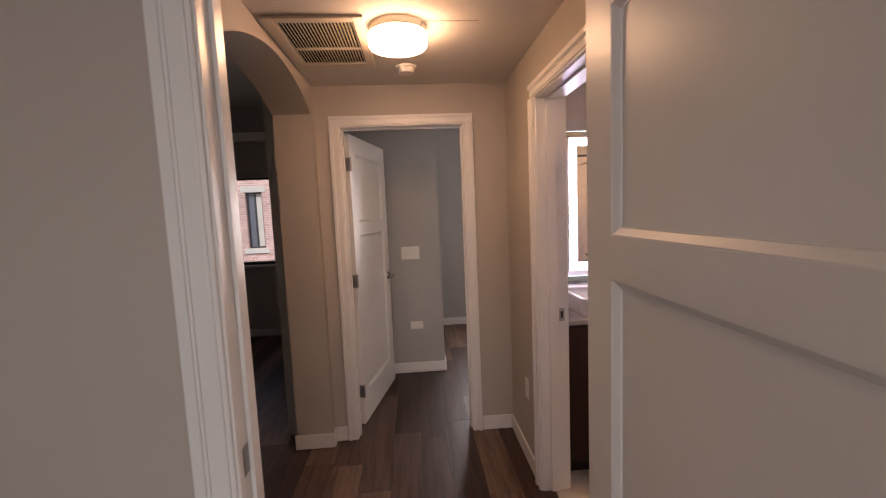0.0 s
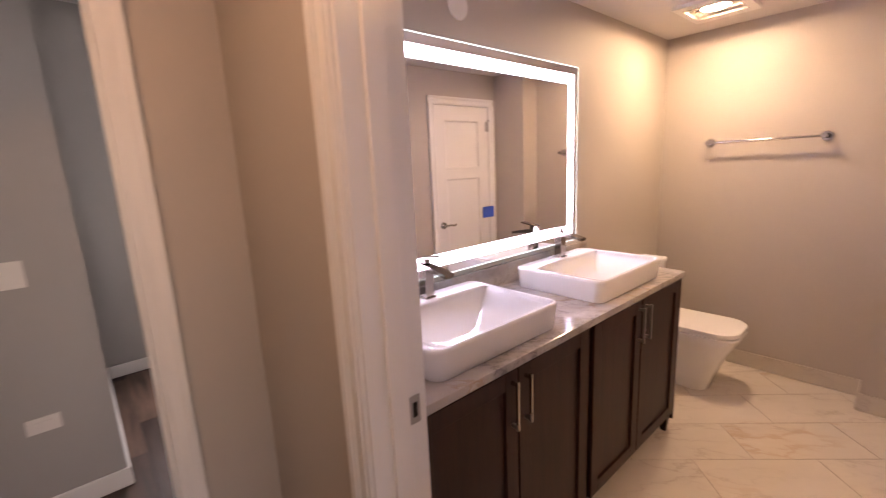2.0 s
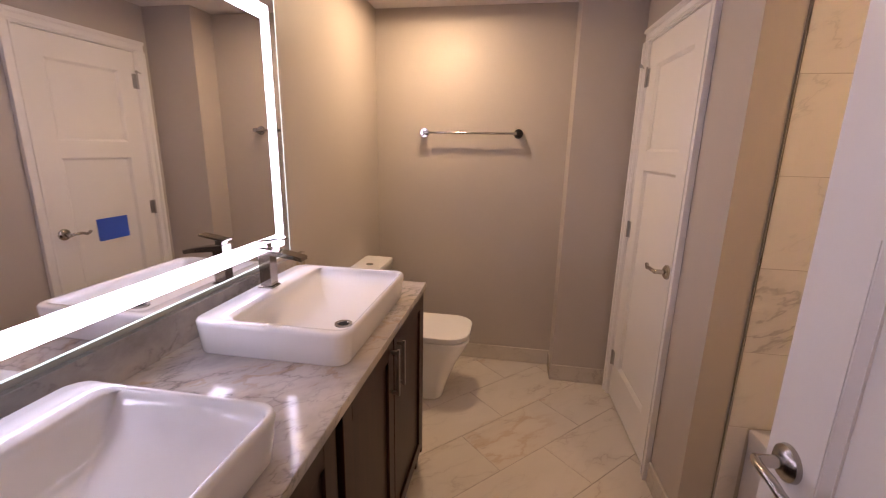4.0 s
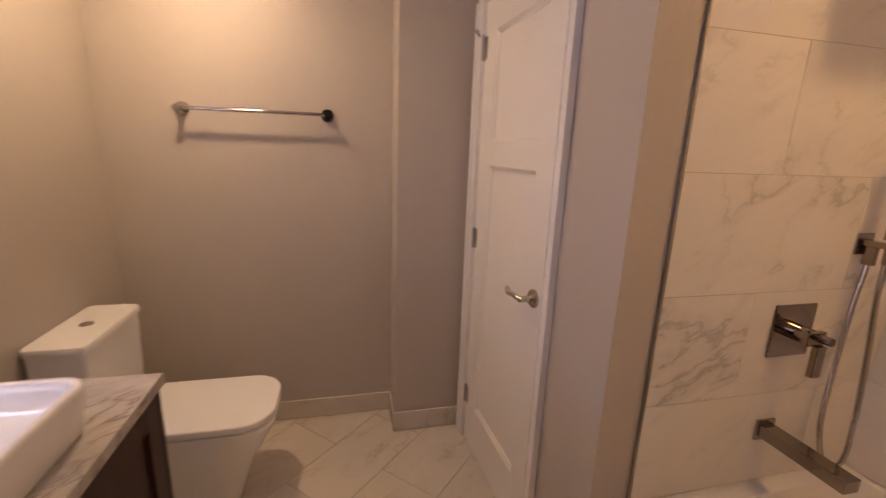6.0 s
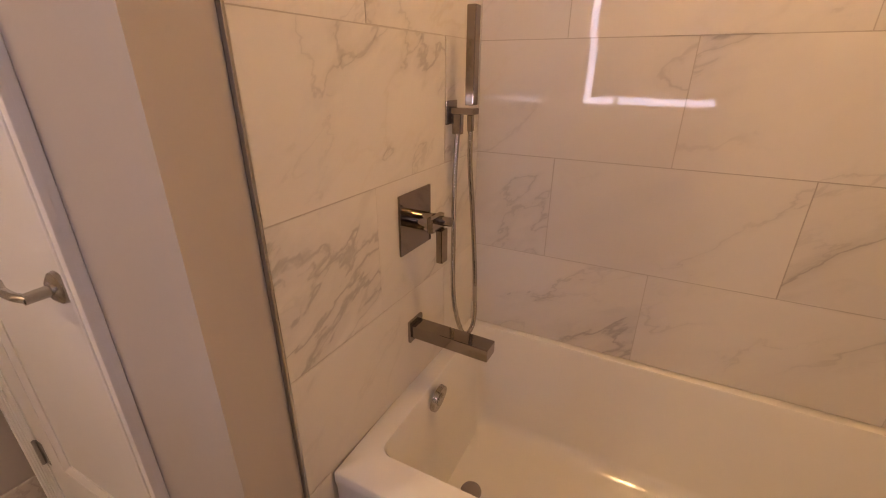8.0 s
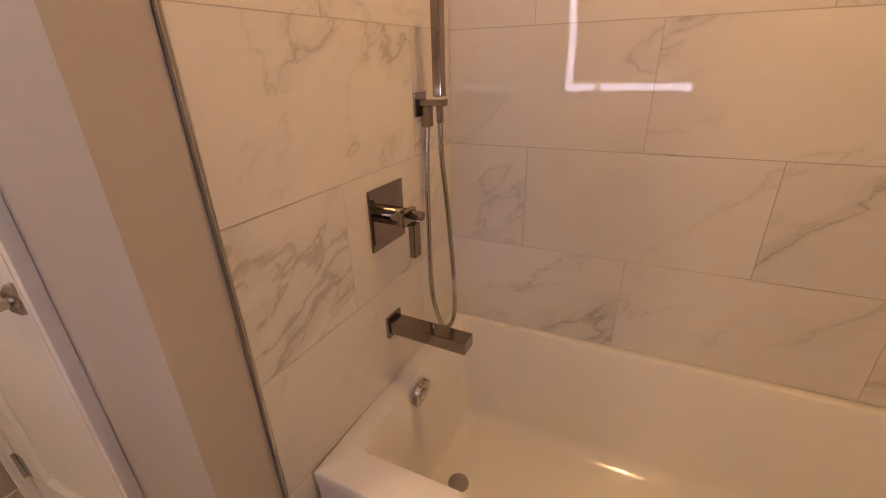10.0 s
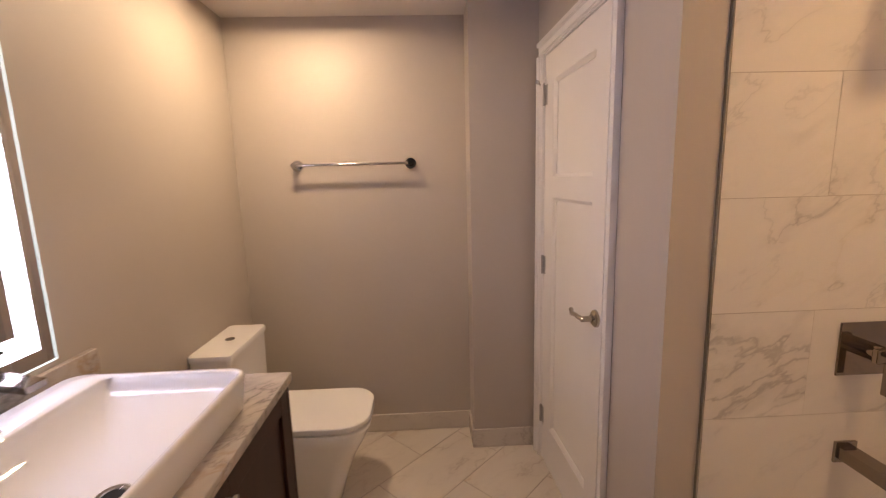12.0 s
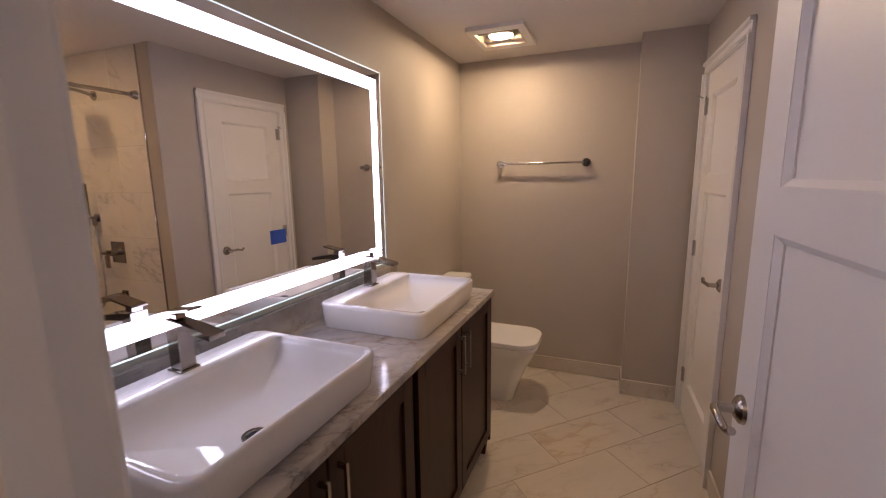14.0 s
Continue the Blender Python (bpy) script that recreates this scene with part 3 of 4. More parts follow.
# bedroom: frame and leaf folded back
root, put = door_frame("door_frame_3", "x", RD0, RD1, (0.98, HY0), DH, "white moulded bedroom door frame", 0.085, stop=(1.032, 1.07))
strike_plate(put, [(RD0, RD0 + 0.0018, 1.0, 1.028, 0.96, 1.03)])
leaf("door_3", pose(RD1 - 0.004, 1.0, 0, 0, 0, -90) @ pose(0, -0.038, 0), 0.85, DH - 0.012, "white two-panel bedroom door standing open", handles=((1, 1),), rail=1.447, hinge_zs=())
# closet: frame and closed leaf, with a stop on the top hinge pin
root, put = door_frame("door_frame_4", "x", CD0, CD1, (SOUTH - 0.12, SOUTH), CDH, "white moulded closet door frame", 0.062, stop=(SOUTH - 0.085, SOUTH - 0.04))
leaf("door_4", pose(CD1 - 0.003, SOUTH + 0.001, 0, 0, 0, 180), CD1 - CD0 - 0.006, CDH - 0.004, "white two-panel closet door, shut", handles=((-1, 1),), rail=1.455)
closet = bpy.data.objects["door_4"]
bm = tube(bmesh.new(), (-0.02, -0.02, 1.937), (0.035, -0.05, 1.937), 0.004, seg=10)
tube(bm, (0.03, -0.047, 1.937), (0.042, -0.054, 1.937), 0.009, seg=12)
tube(bm, (-0.03, -0.006, 1.937), (-0.004, -0.006, 1.937), 0.005, seg=10)
part("hinge_stop", bm, M_STEEL, closet, "hinge-pin door stop", smooth=40)

# the closet wall stands slightly out of square
SKEW_CLOSET = Matrix.Translation((3.45, SOUTH, 0)) @ Matrix.Rotation(radians(2.4), 4, "Z") @ Matrix.Translation((-3.45, -SOUTH, 0))
for ob in [bpy.data.objects["wall_bathroom_south"], bpy.data.objects["door_frame_4"], closet] + CLOSET_SKIRTING:
    ob.matrix_basis = SKEW_CLOSET @ ob.matrix_basis


# ---- windows ----
def window(name, x0, x1, bars, label):
    root = thing(name, Matrix(), label, "window", kind="structure")
    y0, y1 = FARY + 0.03, FARY + 0.11
    f = 0.035
    part("window_frame", boxes((x0, x0 + f, y0, y1, WZ0, WZ1), (x1 - f, x1, y0, y1, WZ0, WZ1), (x0 + f, x1 - f, y0, y1, WZ0, WZ0 + f), (x0 + f, x1 - f, y0, y1, WZ1 - 0.05, WZ1)), M_BLACK, root, "black aluminium window frame")
    for b in bars:
        part("mullion", boxes((b - 0.03, b + 0.03, y0 + 0.005, y1 - 0.005, WZ0 + f, WZ1 - 0.05)), M_BLACK, root)
        part("latch", boxes((b - 0.036, b - 0.012, y0 - 0.014, y0 + 0.004, 1.46, 1.53), bevel=0.003), M_BLACK, root)
    edges = [x0 + f] + [v for b in bars for v in (b - 0.03, b + 0.03)] + [x1 - f]
    for a, b in zip(edges[::2], edges[1::2]):
        p = part("pane", boxes((a, b, y0 + 0.035, y0 + 0.041, WZ0 + f, WZ1 - 0.05)), M_GLASS, root)
        p.visible_shadow = False
    part("window_sill", boxes((x0 - 0.01, x1 + 0.01, FARY - 0.03, y0 - 0.001, WZ0 - 0.03, WZ0 - 0.001), bevel=0.004), M_TRIM, root, "white painted window sill")
    part("head_track", boxes((x0, x1, FARY - 0.02, FARY + 0.028, WZ1 - 0.03, WZ1 + 0.03), bevel=0.003), M_STEEL, root, "metal blind track")
    return root


window("window_1", LW0, LW1, (-3.55, -2.93, -2.29), "black-framed sliding window facing a brick building")
window("window_2", FW0, FW1, (1.3,), "black-framed sliding window full of daylight")


# ---- outside ----
structure("ground", boxes((-400, 400, -400, 400, -6.2, -6.0)), M_ASPHALT, "grey asphalt ground far below the windows")
house = thing("apartment_building", pose(-6, 14, -6), "red brick apartment building with pale stone sills", "building")
FY = 14.0


def facade(x0, x1, z0, z1, holes):
    """Front wall round its window holes, in columns."""
    bm = bmesh.new()
    xs = sorted({x0, x1, *[h[0] for h in holes], *[h[1] for h in holes]})
    for a, b in zip(xs, xs[1:]):
        zs = sorted([(h[2], h[3]) for h in holes if h[0] <= a + 1e-6 and h[1] >= b - 1e-6])
        z = z0
        for lo, hi in zs:
            box(bm, a, b, FY, FY + 0.4, z, lo)
            z = hi
        box(bm, a, b, FY, FY + 0.4, z, z1)
    return bm


cols = [(-6.9, -5.93), (-5.32, -4.8), (-3.75, -3.0), (-2.2, -1.45), (-0.7, 0.05)]
storeys = [(-4.9, -3.1), (-2.2, -0.4), (0.5, 2.3), (3.2, 5.0)]
holes = [(a, b, lo, hi) for a, b in cols for lo, hi in storeys]
part("wall", facade(-7.25, 1.0, -6, 6.2, holes), M_BRICK, house, "red brick wall")
part("wall", boxes((-8.0, -7.25, FY - 0.25, FY + 0.4, -6, 6.2)), M_PANEL, house, "blue-grey metal panel bay")
part("wall", boxes((-14, -8.0, FY + 0.1, FY + 0.4, -6, 6.2)), M_ROOF, house, "dark siding")
bay = part("window", boxes((-10.4, -10.3, FY - 0.02, FY + 0.09, 0.3, 2.3), (-7.98, -7.9, FY - 0.3, FY - 0.255, 0.3, 2.3), (-10.3, -8.0, FY - 0.02, FY + 0.09, 0.3, 0.38), (-10.3, -8.0, FY - 0.02, FY + 0.09, 2.22, 2.3), (-9.2, -9.12, FY - 0.02, FY + 0.09, 0.38, 2.22)), M_BLACK, house, "wide dark window")
part("pane", boxes((-10.3, -9.2, FY + 0.06, FY + 0.07, 0.38, 2.22), (-9.12, -8.0, FY + 0.06, FY + 0.07, 0.38, 2.22)), M_PANEL, bay)
for i in range(9):
    a = -10.2 + 0.245 * i + 0.04 * (i % 3)
    part("curtain", boxes((a, a + 0.09, FY + 0.04, FY + 0.055, 0.4, 2.2)), M_CURTAIN, bay, "grey curtain fold")
part("roof", boxes((-14, 1.1, FY - 0.3, FY + 6, 6.2, 6.5)), M_STONE, house, "stone coping")
part("side_wall", boxes((0.6, 1.0, FY + 0.4, FY + 6, -6, 6.2)), M_BRICK, house)
for a, b, lo, hi in holes:
    w = part("window", boxes((a, a + 0.05, FY + 0.1, FY + 0.18, lo, hi), (b - 0.05, b, FY + 0.1, FY + 0.18, lo, hi), (a + 0.05, b - 0.05, FY + 0.1, FY + 0.18, lo, lo + 0.05), (a + 0.05, b - 0.05, FY + 0.1, FY + 0.18, hi - 0.05, hi), ((a + b) / 2 - 0.025, (a + b) / 2 + 0.025, FY + 0.1, FY + 0.18, lo + 0.05, hi - 0.05)), M_BLACK, house)
    part("pane", boxes((a + 0.05, (a + b) / 2 - 0.025, FY + 0.14, FY + 0.15, lo + 0.05, hi - 0.05)), M_PANEL, w)
    part("blind", boxes(((a + b) / 2 + 0.025, b - 0.05, FY + 0.145, FY + 0.155, lo + 0.05, hi - 0.05)), M_STONE, w)
    part("sill", boxes((a - 0.12, b + 0.12, FY - 0.06, FY + 0.1, lo - 0.16, lo - 0.001)), M_STONE, w, "pale stone sill")
    part("lintel", boxes((a - 0.12, b + 0.12, FY - 0.03, FY + 0.1, hi + 0.001, hi + 0.2)), M_STONE, w, "pale stone lintel")


# ---- hall fittings ----
def ceiling_lamp(x, y, r):
    root = thing("ceiling_lamp", pose(x, y, CEIL), "round flush ceiling lamp with lit opal drum shade", "ceiling lamp")
    bm = tube(bmesh.new(), (x, y, CEIL - 0.034), (x, y, CEIL - 0.0005), r * 0.985, r * 0.985, 48)
    part("base_ring", bm, M_NICKEL, root, "satin nickel ring", smooth=40)
    rings = []
    for rr, z in ((r * 0.97, -0.035), (r, -0.038), (r, -0.075), (r * 0.985, -0.083), (r * 0.95, -0.088), (r * 0.6, -0.09)):
        rings.append([(x + rr * math.cos(a), y + rr * math.sin(a), CEIL + z) for a in (2 * math.pi * k / 48 for k in range(48))])
    part("shade", loft(bmesh.new(), rings), M_HALLGLOW, root, "glowing opal shade", smooth=50)


ceiling_lamp(-0.03, 1.985, 0.128)


def return_grille(x0, x1, y0, y1):
    root = thing("ceiling_vent", pose((x0 + x1) / 2, (y0 + y1) / 2, CEIL), "beige enamel return-air grille in the ceiling", "vent")
    z0, z1, f = CEIL - 0.014, CEIL - 0.0005, 0.045
    # Near-black sheet on the uncut ceiling paints the duct's darkness behind the slats.
    part("duct_shade_sheet", boxes((x0 + f, x1 - f, y0 + f, y1 - f, CEIL - 0.002, CEIL - 0.0005)), M_DARK, root)
    part("frame", boxes((x0, x0 + f, y0, y1, z0, z1), (x1 - f, x1, y0, y1, z0, z1), (x0 + f, x1 - f, y0, y0 + f, z0, z1), (x0 + f, x1 - f, y1 - f, y1, z0, z1), bevel=0.003), M_GRILLE, root)
    mid = y0 + 0.58 * (y1 - y0)
    part("bar", boxes((x0 + f, x1 - f, mid - 0.006, mid + 0.006, z0 + 0.001, z1 - 0.003)), M_GRILLE, root)
    n = 22
    for i in range(n):
        x = x0 + f + (i + 0.5) * (x1 - x0 - 2 * f) / n
        for a, b in ((y0 + f, mid - 0.006), (mid + 0.006, y1 - f)):
            bm = bmesh.new()
            bmesh.ops.create_cube(bm, size=1, matrix=pose(x, (a + b) / 2, CEIL - 0.008, 0, 38, 0) @ Matrix.Diagonal((0.010, b - a, 0.0012, 1)))
            part("slat", bm, M_GRILLE, root)


return_grille(-0.575, -0.165, 1.86, 2.45)

structure("trim_seam", boxes((0.06, 0.32, 1.928, 1.931, CEIL - 0.0012, CEIL - 0.0003)), M_DARK, "thin cracked seam in the hall ceiling")
root = thing("smoke_detector", pose(0.0, 2.5, CEIL), "small round white smoke detector on the ceiling", "smoke detector")
part("base", tube(bmesh.new(), (0, 2.5, CEIL - 0.012), (0, 2.5, CEIL - 0.0005), 0.056, 0.058, 32), M_PLASTIC, root, smooth=40)
part("cover", tube(bmesh.new(), (0, 2.5, CEIL - 0.04), (0, 2.5, CEIL - 0.0125), 0.044, 0.049, 32), M_PLASTIC, root, smooth=40)


def wall_plate(name, category, label, x0, x1, y0, y1, z0, z1, axis, rockers):
    """A cover plate on a wall. axis: 'y' if it faces -y, 'x' if it faces -x."""
    root = thing(name, pose((x0 + x1) / 2, (y0 + y1) / 2, z0), label, category)
    part("plate", boxes((x0, x1, y0, y1, z0, z1), bevel=0.002), M_PLASTIC, root)
    for u0, u1, w0, w1 in rockers:
        if axis == "y":
            part("insert", boxes((u0, u1, y0 - 0.003, y0 - 0.0002, w0, w1), bevel=0.001), M_PLASTIC, root)
        else:
            part("insert", boxes((x0 - 0.003, x0 - 0.0002, u0, u1, w0, w1), bevel=0.001), M_PLASTIC, root)
    return root


yb = 3.965
wall_plate("light_switch", "light switch", "white three-gang switch plate on grey wall", -0.125, 0.043, yb - 0.006, yb - 0.0005, 1.095, 1.213, "y", [(-0.125 + 0.012 + k * 0.05, -0.125 + 0.045 + k * 0.05, 1.12, 1.188) for k in range(3)])
wall_plate("outlet", "outlet", "white horizontal outlet plate low on grey wall", -0.07, 0.048, yb - 0.006, yb - 0.0005, 0.425, 0.498, "y", [(-0.045, -0.014, 0.445, 0.478), (-0.008, 0.023, 0.445, 0.478)])
wall_plate("outlet", "outlet", "white outlet plate low beside the bathroom door", HX1 - 0.006, HX1 - 0.0005, 2.405, 2.478, 0.40, 0.52, "x", [(2.425, 2.458, 0.42, 0.45), (2.425, 2.458, 0.468, 0.5)])
wall_plate("outlet", "outlet", "white outlet plate under the living room window", -2.75, -2.63, FARY - 0.006, FARY - 0.0005, 0.42, 0.5, "y", [(-2.72, -2.66, 0.44, 0.48)])


# ---- vanity ----
VX0, VX1, VY0, VZ0, VZ1 = BX0 + 0.002, 2.572, 2.245, 0.10, 0.896
CT = 0.927
root = thing("vanity_cabinet", pose(1.67, 2.5, 0), "dark espresso double vanity cabinet with four doors", "cabinet")
part("body", boxes((VX0, VX1, VY0, BY1 - 0.002, VZ0, VZ1), bevel=0.001), M_CAB, root)
part("end_panel", boxes((VX1, VX1 + 0.016, VY0 - 0.018, BY1 - 0.003, 0.07, VZ1), bevel=0.0015), M_CAB, root)
part("kick", boxes((VX0, VX1 - 0.04, VY0 + 0.06, VY0 + 0.075, 0.004, VZ0 - 0.001)), M_DARK, root)
for fx in (VX0 + 0.03, 1.66, VX1 - 0.02):
    for fy in (VY0 + 0.015, BY1 - 0.06):
        bm = loft(bmesh.new(), [rounded(fx - 0.014, fx + 0.014, fy - 0.014, fy + 0.014, 0.0, 0.003, 2), rounded(fx - 0.022, fx + 0.022, fy - 0.022, fy + 0.022, VZ0 - 0.0005, 0.003, 2)])
        part("foot", bm, M_CAB, root)
DOORS = ((0.79, 1.206, 1), (1.214, 1.640, -1), (1.684, 2.106, 1), (2.114, 2.562, -1))
for a, b, side in DOORS:
    y0, y1, s = VY0 - 0.021, VY0 - 0.001, 0.058
    z0, z1 = 0.112, 0.888
    d = part("door", boxes((a, a + s, y0, y1, z0, z1), (b - s, b, y0, y1, z0, z1), (a + s, b - s, y0, y1, z0, z0 + s), (a + s, b - s, y0, y1, z1 - s, z1), bevel=0.0012), M_CAB, root)
    part("panel", boxes((a + s - 0.002, b - s + 0.002, y0 + 0.010, y1 - 0.002, z0 + s - 0.002, z1 - s + 0.002)), M_CAB, d)
    hx = b - 0.03 if side > 0 else a + 0.03
    bm = boxes((hx - 0.005, hx + 0.005, y0 - 0.03, y0 - 0.021, 0.695, 0.862), (hx - 0.0045, hx + 0.0045, y0 - 0.022, y0 - 0.0005, 0.70, 0.712), (hx - 0.0045, hx + 0.0045, y0 - 0.022, y0 - 0.0005, 0.845, 0.857), bevel=0.001)
    part("handle", bm, M_NICKEL, d, "slim nickel bar handle")
top = thing("countertop", pose(1.67, 2.5, VZ1), "grey-veined marble vanity countertop with backsplash", "countertop")
part("slab", boxes((BX0 + 0.001, 2.592, 2.215, BY1 - 0.001, VZ1 + 0.001, CT), bevel=0.003), M_COUNTER, top)
part("backsplash", boxes((BX0 + 0.001, 2.585, BY1 - 0.021, BY1 - 0.001, CT + 0.0005, 1.034), bevel=0.002), M_COUNTER, top)


def vessel_sink(x0, x1, y0, y1):
    z0, z1 = CT + 0.0005, 1.026
    cx = (x0 + x1) / 2
    root = thing("vessel_sink", pose(cx, (y0 + y1) / 2, z0), "white rectangular porcelain vessel sink with tap deck", "sink")
    rb = rounded(x0 + 0.012, x1 - 0.012, y0 + 0.012, y1 - 0.006, z0, 0.04, 8)
    rings = [rb, rounded(x0 + 0.008, x1 - 0.008, y0 + 0.008, y1 - 0.004, z0 + 0.006, 0.044, 8), rounded(x0, x1, y0, y1, z1 - 0.012, 0.045, 8), rounded(x0 + 0.001, x1 - 0.001, y0 + 0.001, y1 - 0.001, z1 - 0.004, 0.044, 8), rounded(x0 + 0.005, x1 - 0.005, y0 + 0.005, y1 - 0.005, z1, 0.041, 8)]
    ix0, ix1, iy0, iy1 = x0 + 0.034, x1 - 0.018, y0 + 0.016, y1 - 0.105
    dx, dy, dz = cx - 0.048, iy0 + 0.102, z0 + 0.01
    rings.append(rounded(ix0 - 0.004, ix1 + 0.004, iy0 - 0.004, iy1 + 0.004, z1, (0.02, 0.02, 0.03, 0.03), 8))
    rings.append(rounded(ix0, ix1, iy0, iy1, z1 - 0.004, (0.02, 0.02, 0.03, 0.03), 8))
    # both ends sweep down to the drain like a scoop; the back is steeper, the front steepest
    steps = 16
    for i in range(1, steps):
        h = 1 - math.sin(0.5 * math.pi * i / steps)
        drop = 1 - math.cos(0.5 * math.pi * i / steps)
        left, right = drop * (dx - 0.034 - ix0), drop * (ix1 - dx - 0.034)
        back = drop ** 1.15 * (iy1 - dy - 0.034)
        front = 0.006 + drop ** 2.2 * (dy - 0.034 - iy0 - 0.006) * 0.9
        crease = 0.007 + 0.02 * drop ** 4
        rings.append(rounded(ix0 + left, ix1 - right, iy0 + front, iy1 - back, dz + h * (z1 - 0.004 - dz), (crease, crease, 0.02 + 0.009 * drop, 0.02 + 0.009 * drop), 8))
    rings.append(rounded(dx - 0.03, dx + 0.03, dy - 0.03, dy + 0.03, dz + 0.0008, 0.0295, 8))
    part("bowl", loft(bmesh.new(), rings), M_PORC, root, smooth=50)
    bm = bmesh.new()
    rr = [[(dx + r * math.cos(a), dy + r * math.sin(a), dz + z) for a in (2 * math.pi * k / 28 for k in range(28))] for r, z in ((0.029, 0.001), (0.028, 0.005), (0.020, 0.005), (0.018, 0.002))]
    loft(bm, rr, True, False)
    d = part("drain", bm, M_CHROME, root, "chrome drain ring", smooth=40)
    # Dark disc puts the drain's shade into colour; no hole is cut.
    part("drain_hole", tube(bmesh.new(), (dx, dy, dz + 0.0022), (dx, dy, dz + 0.003), 0.0178, seg=24), M_DARK, d)
    return root


def faucet(x, y, z):
    root = thing("faucet", pose(x, y, z), "square chrome single-lever sink faucet", "faucet")
    part("base_plate", boxes((x - 0.027, x + 0.027, y - 0.027, y + 0.027, z + 0.0005, z + 0.006), bevel=0.0015), M_TAP, root)
    part("column", boxes((x - 0.021, x + 0.021, y - 0.021, y + 0.021, z + 0.006, z + 0.128), bevel=0.002), M_TAP, root)
    bm = bmesh.new()
    secs = []
    for t in range(7):
        f = t / 6
        yy = y + 0.021 - 0.155 * f
        h = z + 0.116 - 0.004 * f - 0.012 * f * f
        hh = 0.022 - 0.009 * f
        secs.append([(x - 0.022, yy, h), (x + 0.022, yy, h), (x + 0.022, yy, h + hh), (x - 0.022, yy, h + hh)])
    loft(bm, secs)
    part("spout", bm, M_TAP, root)
    part("neck", boxes((x - 0.014, x + 0.014, y - 0.012, y + 0.016, z + 0.138, z + 0.152), bevel=0.001), M_TAP, root)
    bm = bmesh.new()
    secs = []
    for t in range(7):
        f = t / 6
        yy = y + 0.028 - 0.095 * f
        h = z + 0.152 + 0.004 * math.sin(f * 2.2) + 0.012 * f * f
        secs.append([(x - 0.021, yy, h), (x + 0.021, yy, h), (x + 0.021, yy, h + 0.006), (x - 0.021, yy, h + 0.006)])
    loft(bm, secs)
    part("lever", bm, M_TAP, root)
    return root


SINK1 = vessel_sink(0.905, 1.512, 2.262, 2.722)
SINK2 = copy_thing(SINK1, pose(1.2085 + 0.906, 2.492, CT + 0.0005))
tagged(SINK2, group="vanity sinks"), tagged(SINK1, group="vanity sinks")
TAP1 = faucet(1.218, 2.672, 1.026)
TAP2 = copy_thing(TAP1, pose(1.218 + 0.912, 2.672, 1.026))
tagged(TAP1, group="vanity faucets"), tagged(TAP2, group="vanity faucets")

# mirror with its light band
MX0, MX1, MZ0, MZ1, MY = 0.985, 2.428, 1.068, 2.020, 2.758
root = thing("mirror", pose((MX0 + MX1) / 2, BY1, MZ0), "large frameless mirror with lit white border", "mirror")
part("housing", boxes((MX0 + 0.03, MX1 - 0.03, MY + 0.008, BY1 - 0.001, MZ0 + 0.03, MZ1 - 0.03)), M_TRIM, root)
g0, g1 = 0.042, 0.095


def border(a, b):
    return ((MX0 + a, MX1 - a, MY, MY + 0.005, MZ0 + a, MZ0 + b), (MX0 + a, MX1 - a, MY, MY + 0.005, MZ1 - b, MZ1 - a),
            (MX0 + a, MX0 + b, MY, MY + 0.005, MZ0 + b, MZ1 - b), (MX1 - b, MX1 - a, MY, MY + 0.005, MZ0 + b, MZ1 - b))


part("rim", boxes(*border(0.004, g0)), M_MIRROR, root, "clear outer mirror margin")
for strip in border(g0, g1):
    part("light_band", boxes(strip), M_LED, root, "glowing white border")
part("glass", boxes((MX0 + g1, MX1 - g1, MY, MY + 0.005, MZ0 + g1, MZ1 - g1)), M_MIRROR, root, "silvered glass")
# The edge is no lamp; its glow is added as leaked band light.
part("edge", boxes(*border(0.0, 0.004)), M_EDGE, root, "polished glass edge with added glow for leaked LED light")
tape = part("tape", boxes((1.638, 1.712, MY - 0.0012, MY - 0.0004, 1.284, 1.333)), M_TAPE, None)
tagged(tape, "strip of blue masking tape on the mirror", "tape")
plate = part("cover_plate", tube(bmesh.new(), (1.565, BY1 - 0.007, 2.172), (1.565, BY1 - 0.0005, 2.172), 0.052, 0.056, 36), M_PLASTIC, None, smooth=40)
tagged(plate, "round white blank cover plate on the wall", "cover plate")


# ---- fan lamp ----
root = thing("fan_light", pose(3.2, 2.34, CEIL), "square white ceiling fan with warm lamp", "ceiling lamp")
ox0, ox1, oy0, oy1 = 3.0, 3.41, 2.17, 2.51
ix0, ix1, iy0, iy1 = FANX0, FANX1, FANY0, FANY1
z0, z1 = CEIL - 0.022, CEIL - 0.0005
part("housing", boxes((ox0, ix0, oy0, oy1, z0, z1), (ix1, ox1, oy0, oy1, z0, z1), (ix0, ix1, oy0, iy0, z0, z1), (ix0, ix1, iy1, oy1, z0, z1)), M_PLASTIC, root, "white plastic surround")
e = 0.001
part("reflector", boxes((ix0 + e, ix1 - e, iy0 + e, iy1 - e, CEIL + 0.072, CEIL + 0.076), (ix0 + e, ix0 + 0.003, iy0 + e, iy1 - e, z0, CEIL + 0.072), (ix1 - 0.003, ix1 - e, iy0 + e, iy1 - e, z0, CEIL + 0.072), (ix0 + 0.003, ix1 - 0.003, iy0 + e, iy0 + 0.003, z0, CEIL + 0.072), (ix0 + 0.003, ix1 - 0.003, iy1 - 0.003, iy1 - e, z0, CEIL + 0.072)), M_GRATE, root)
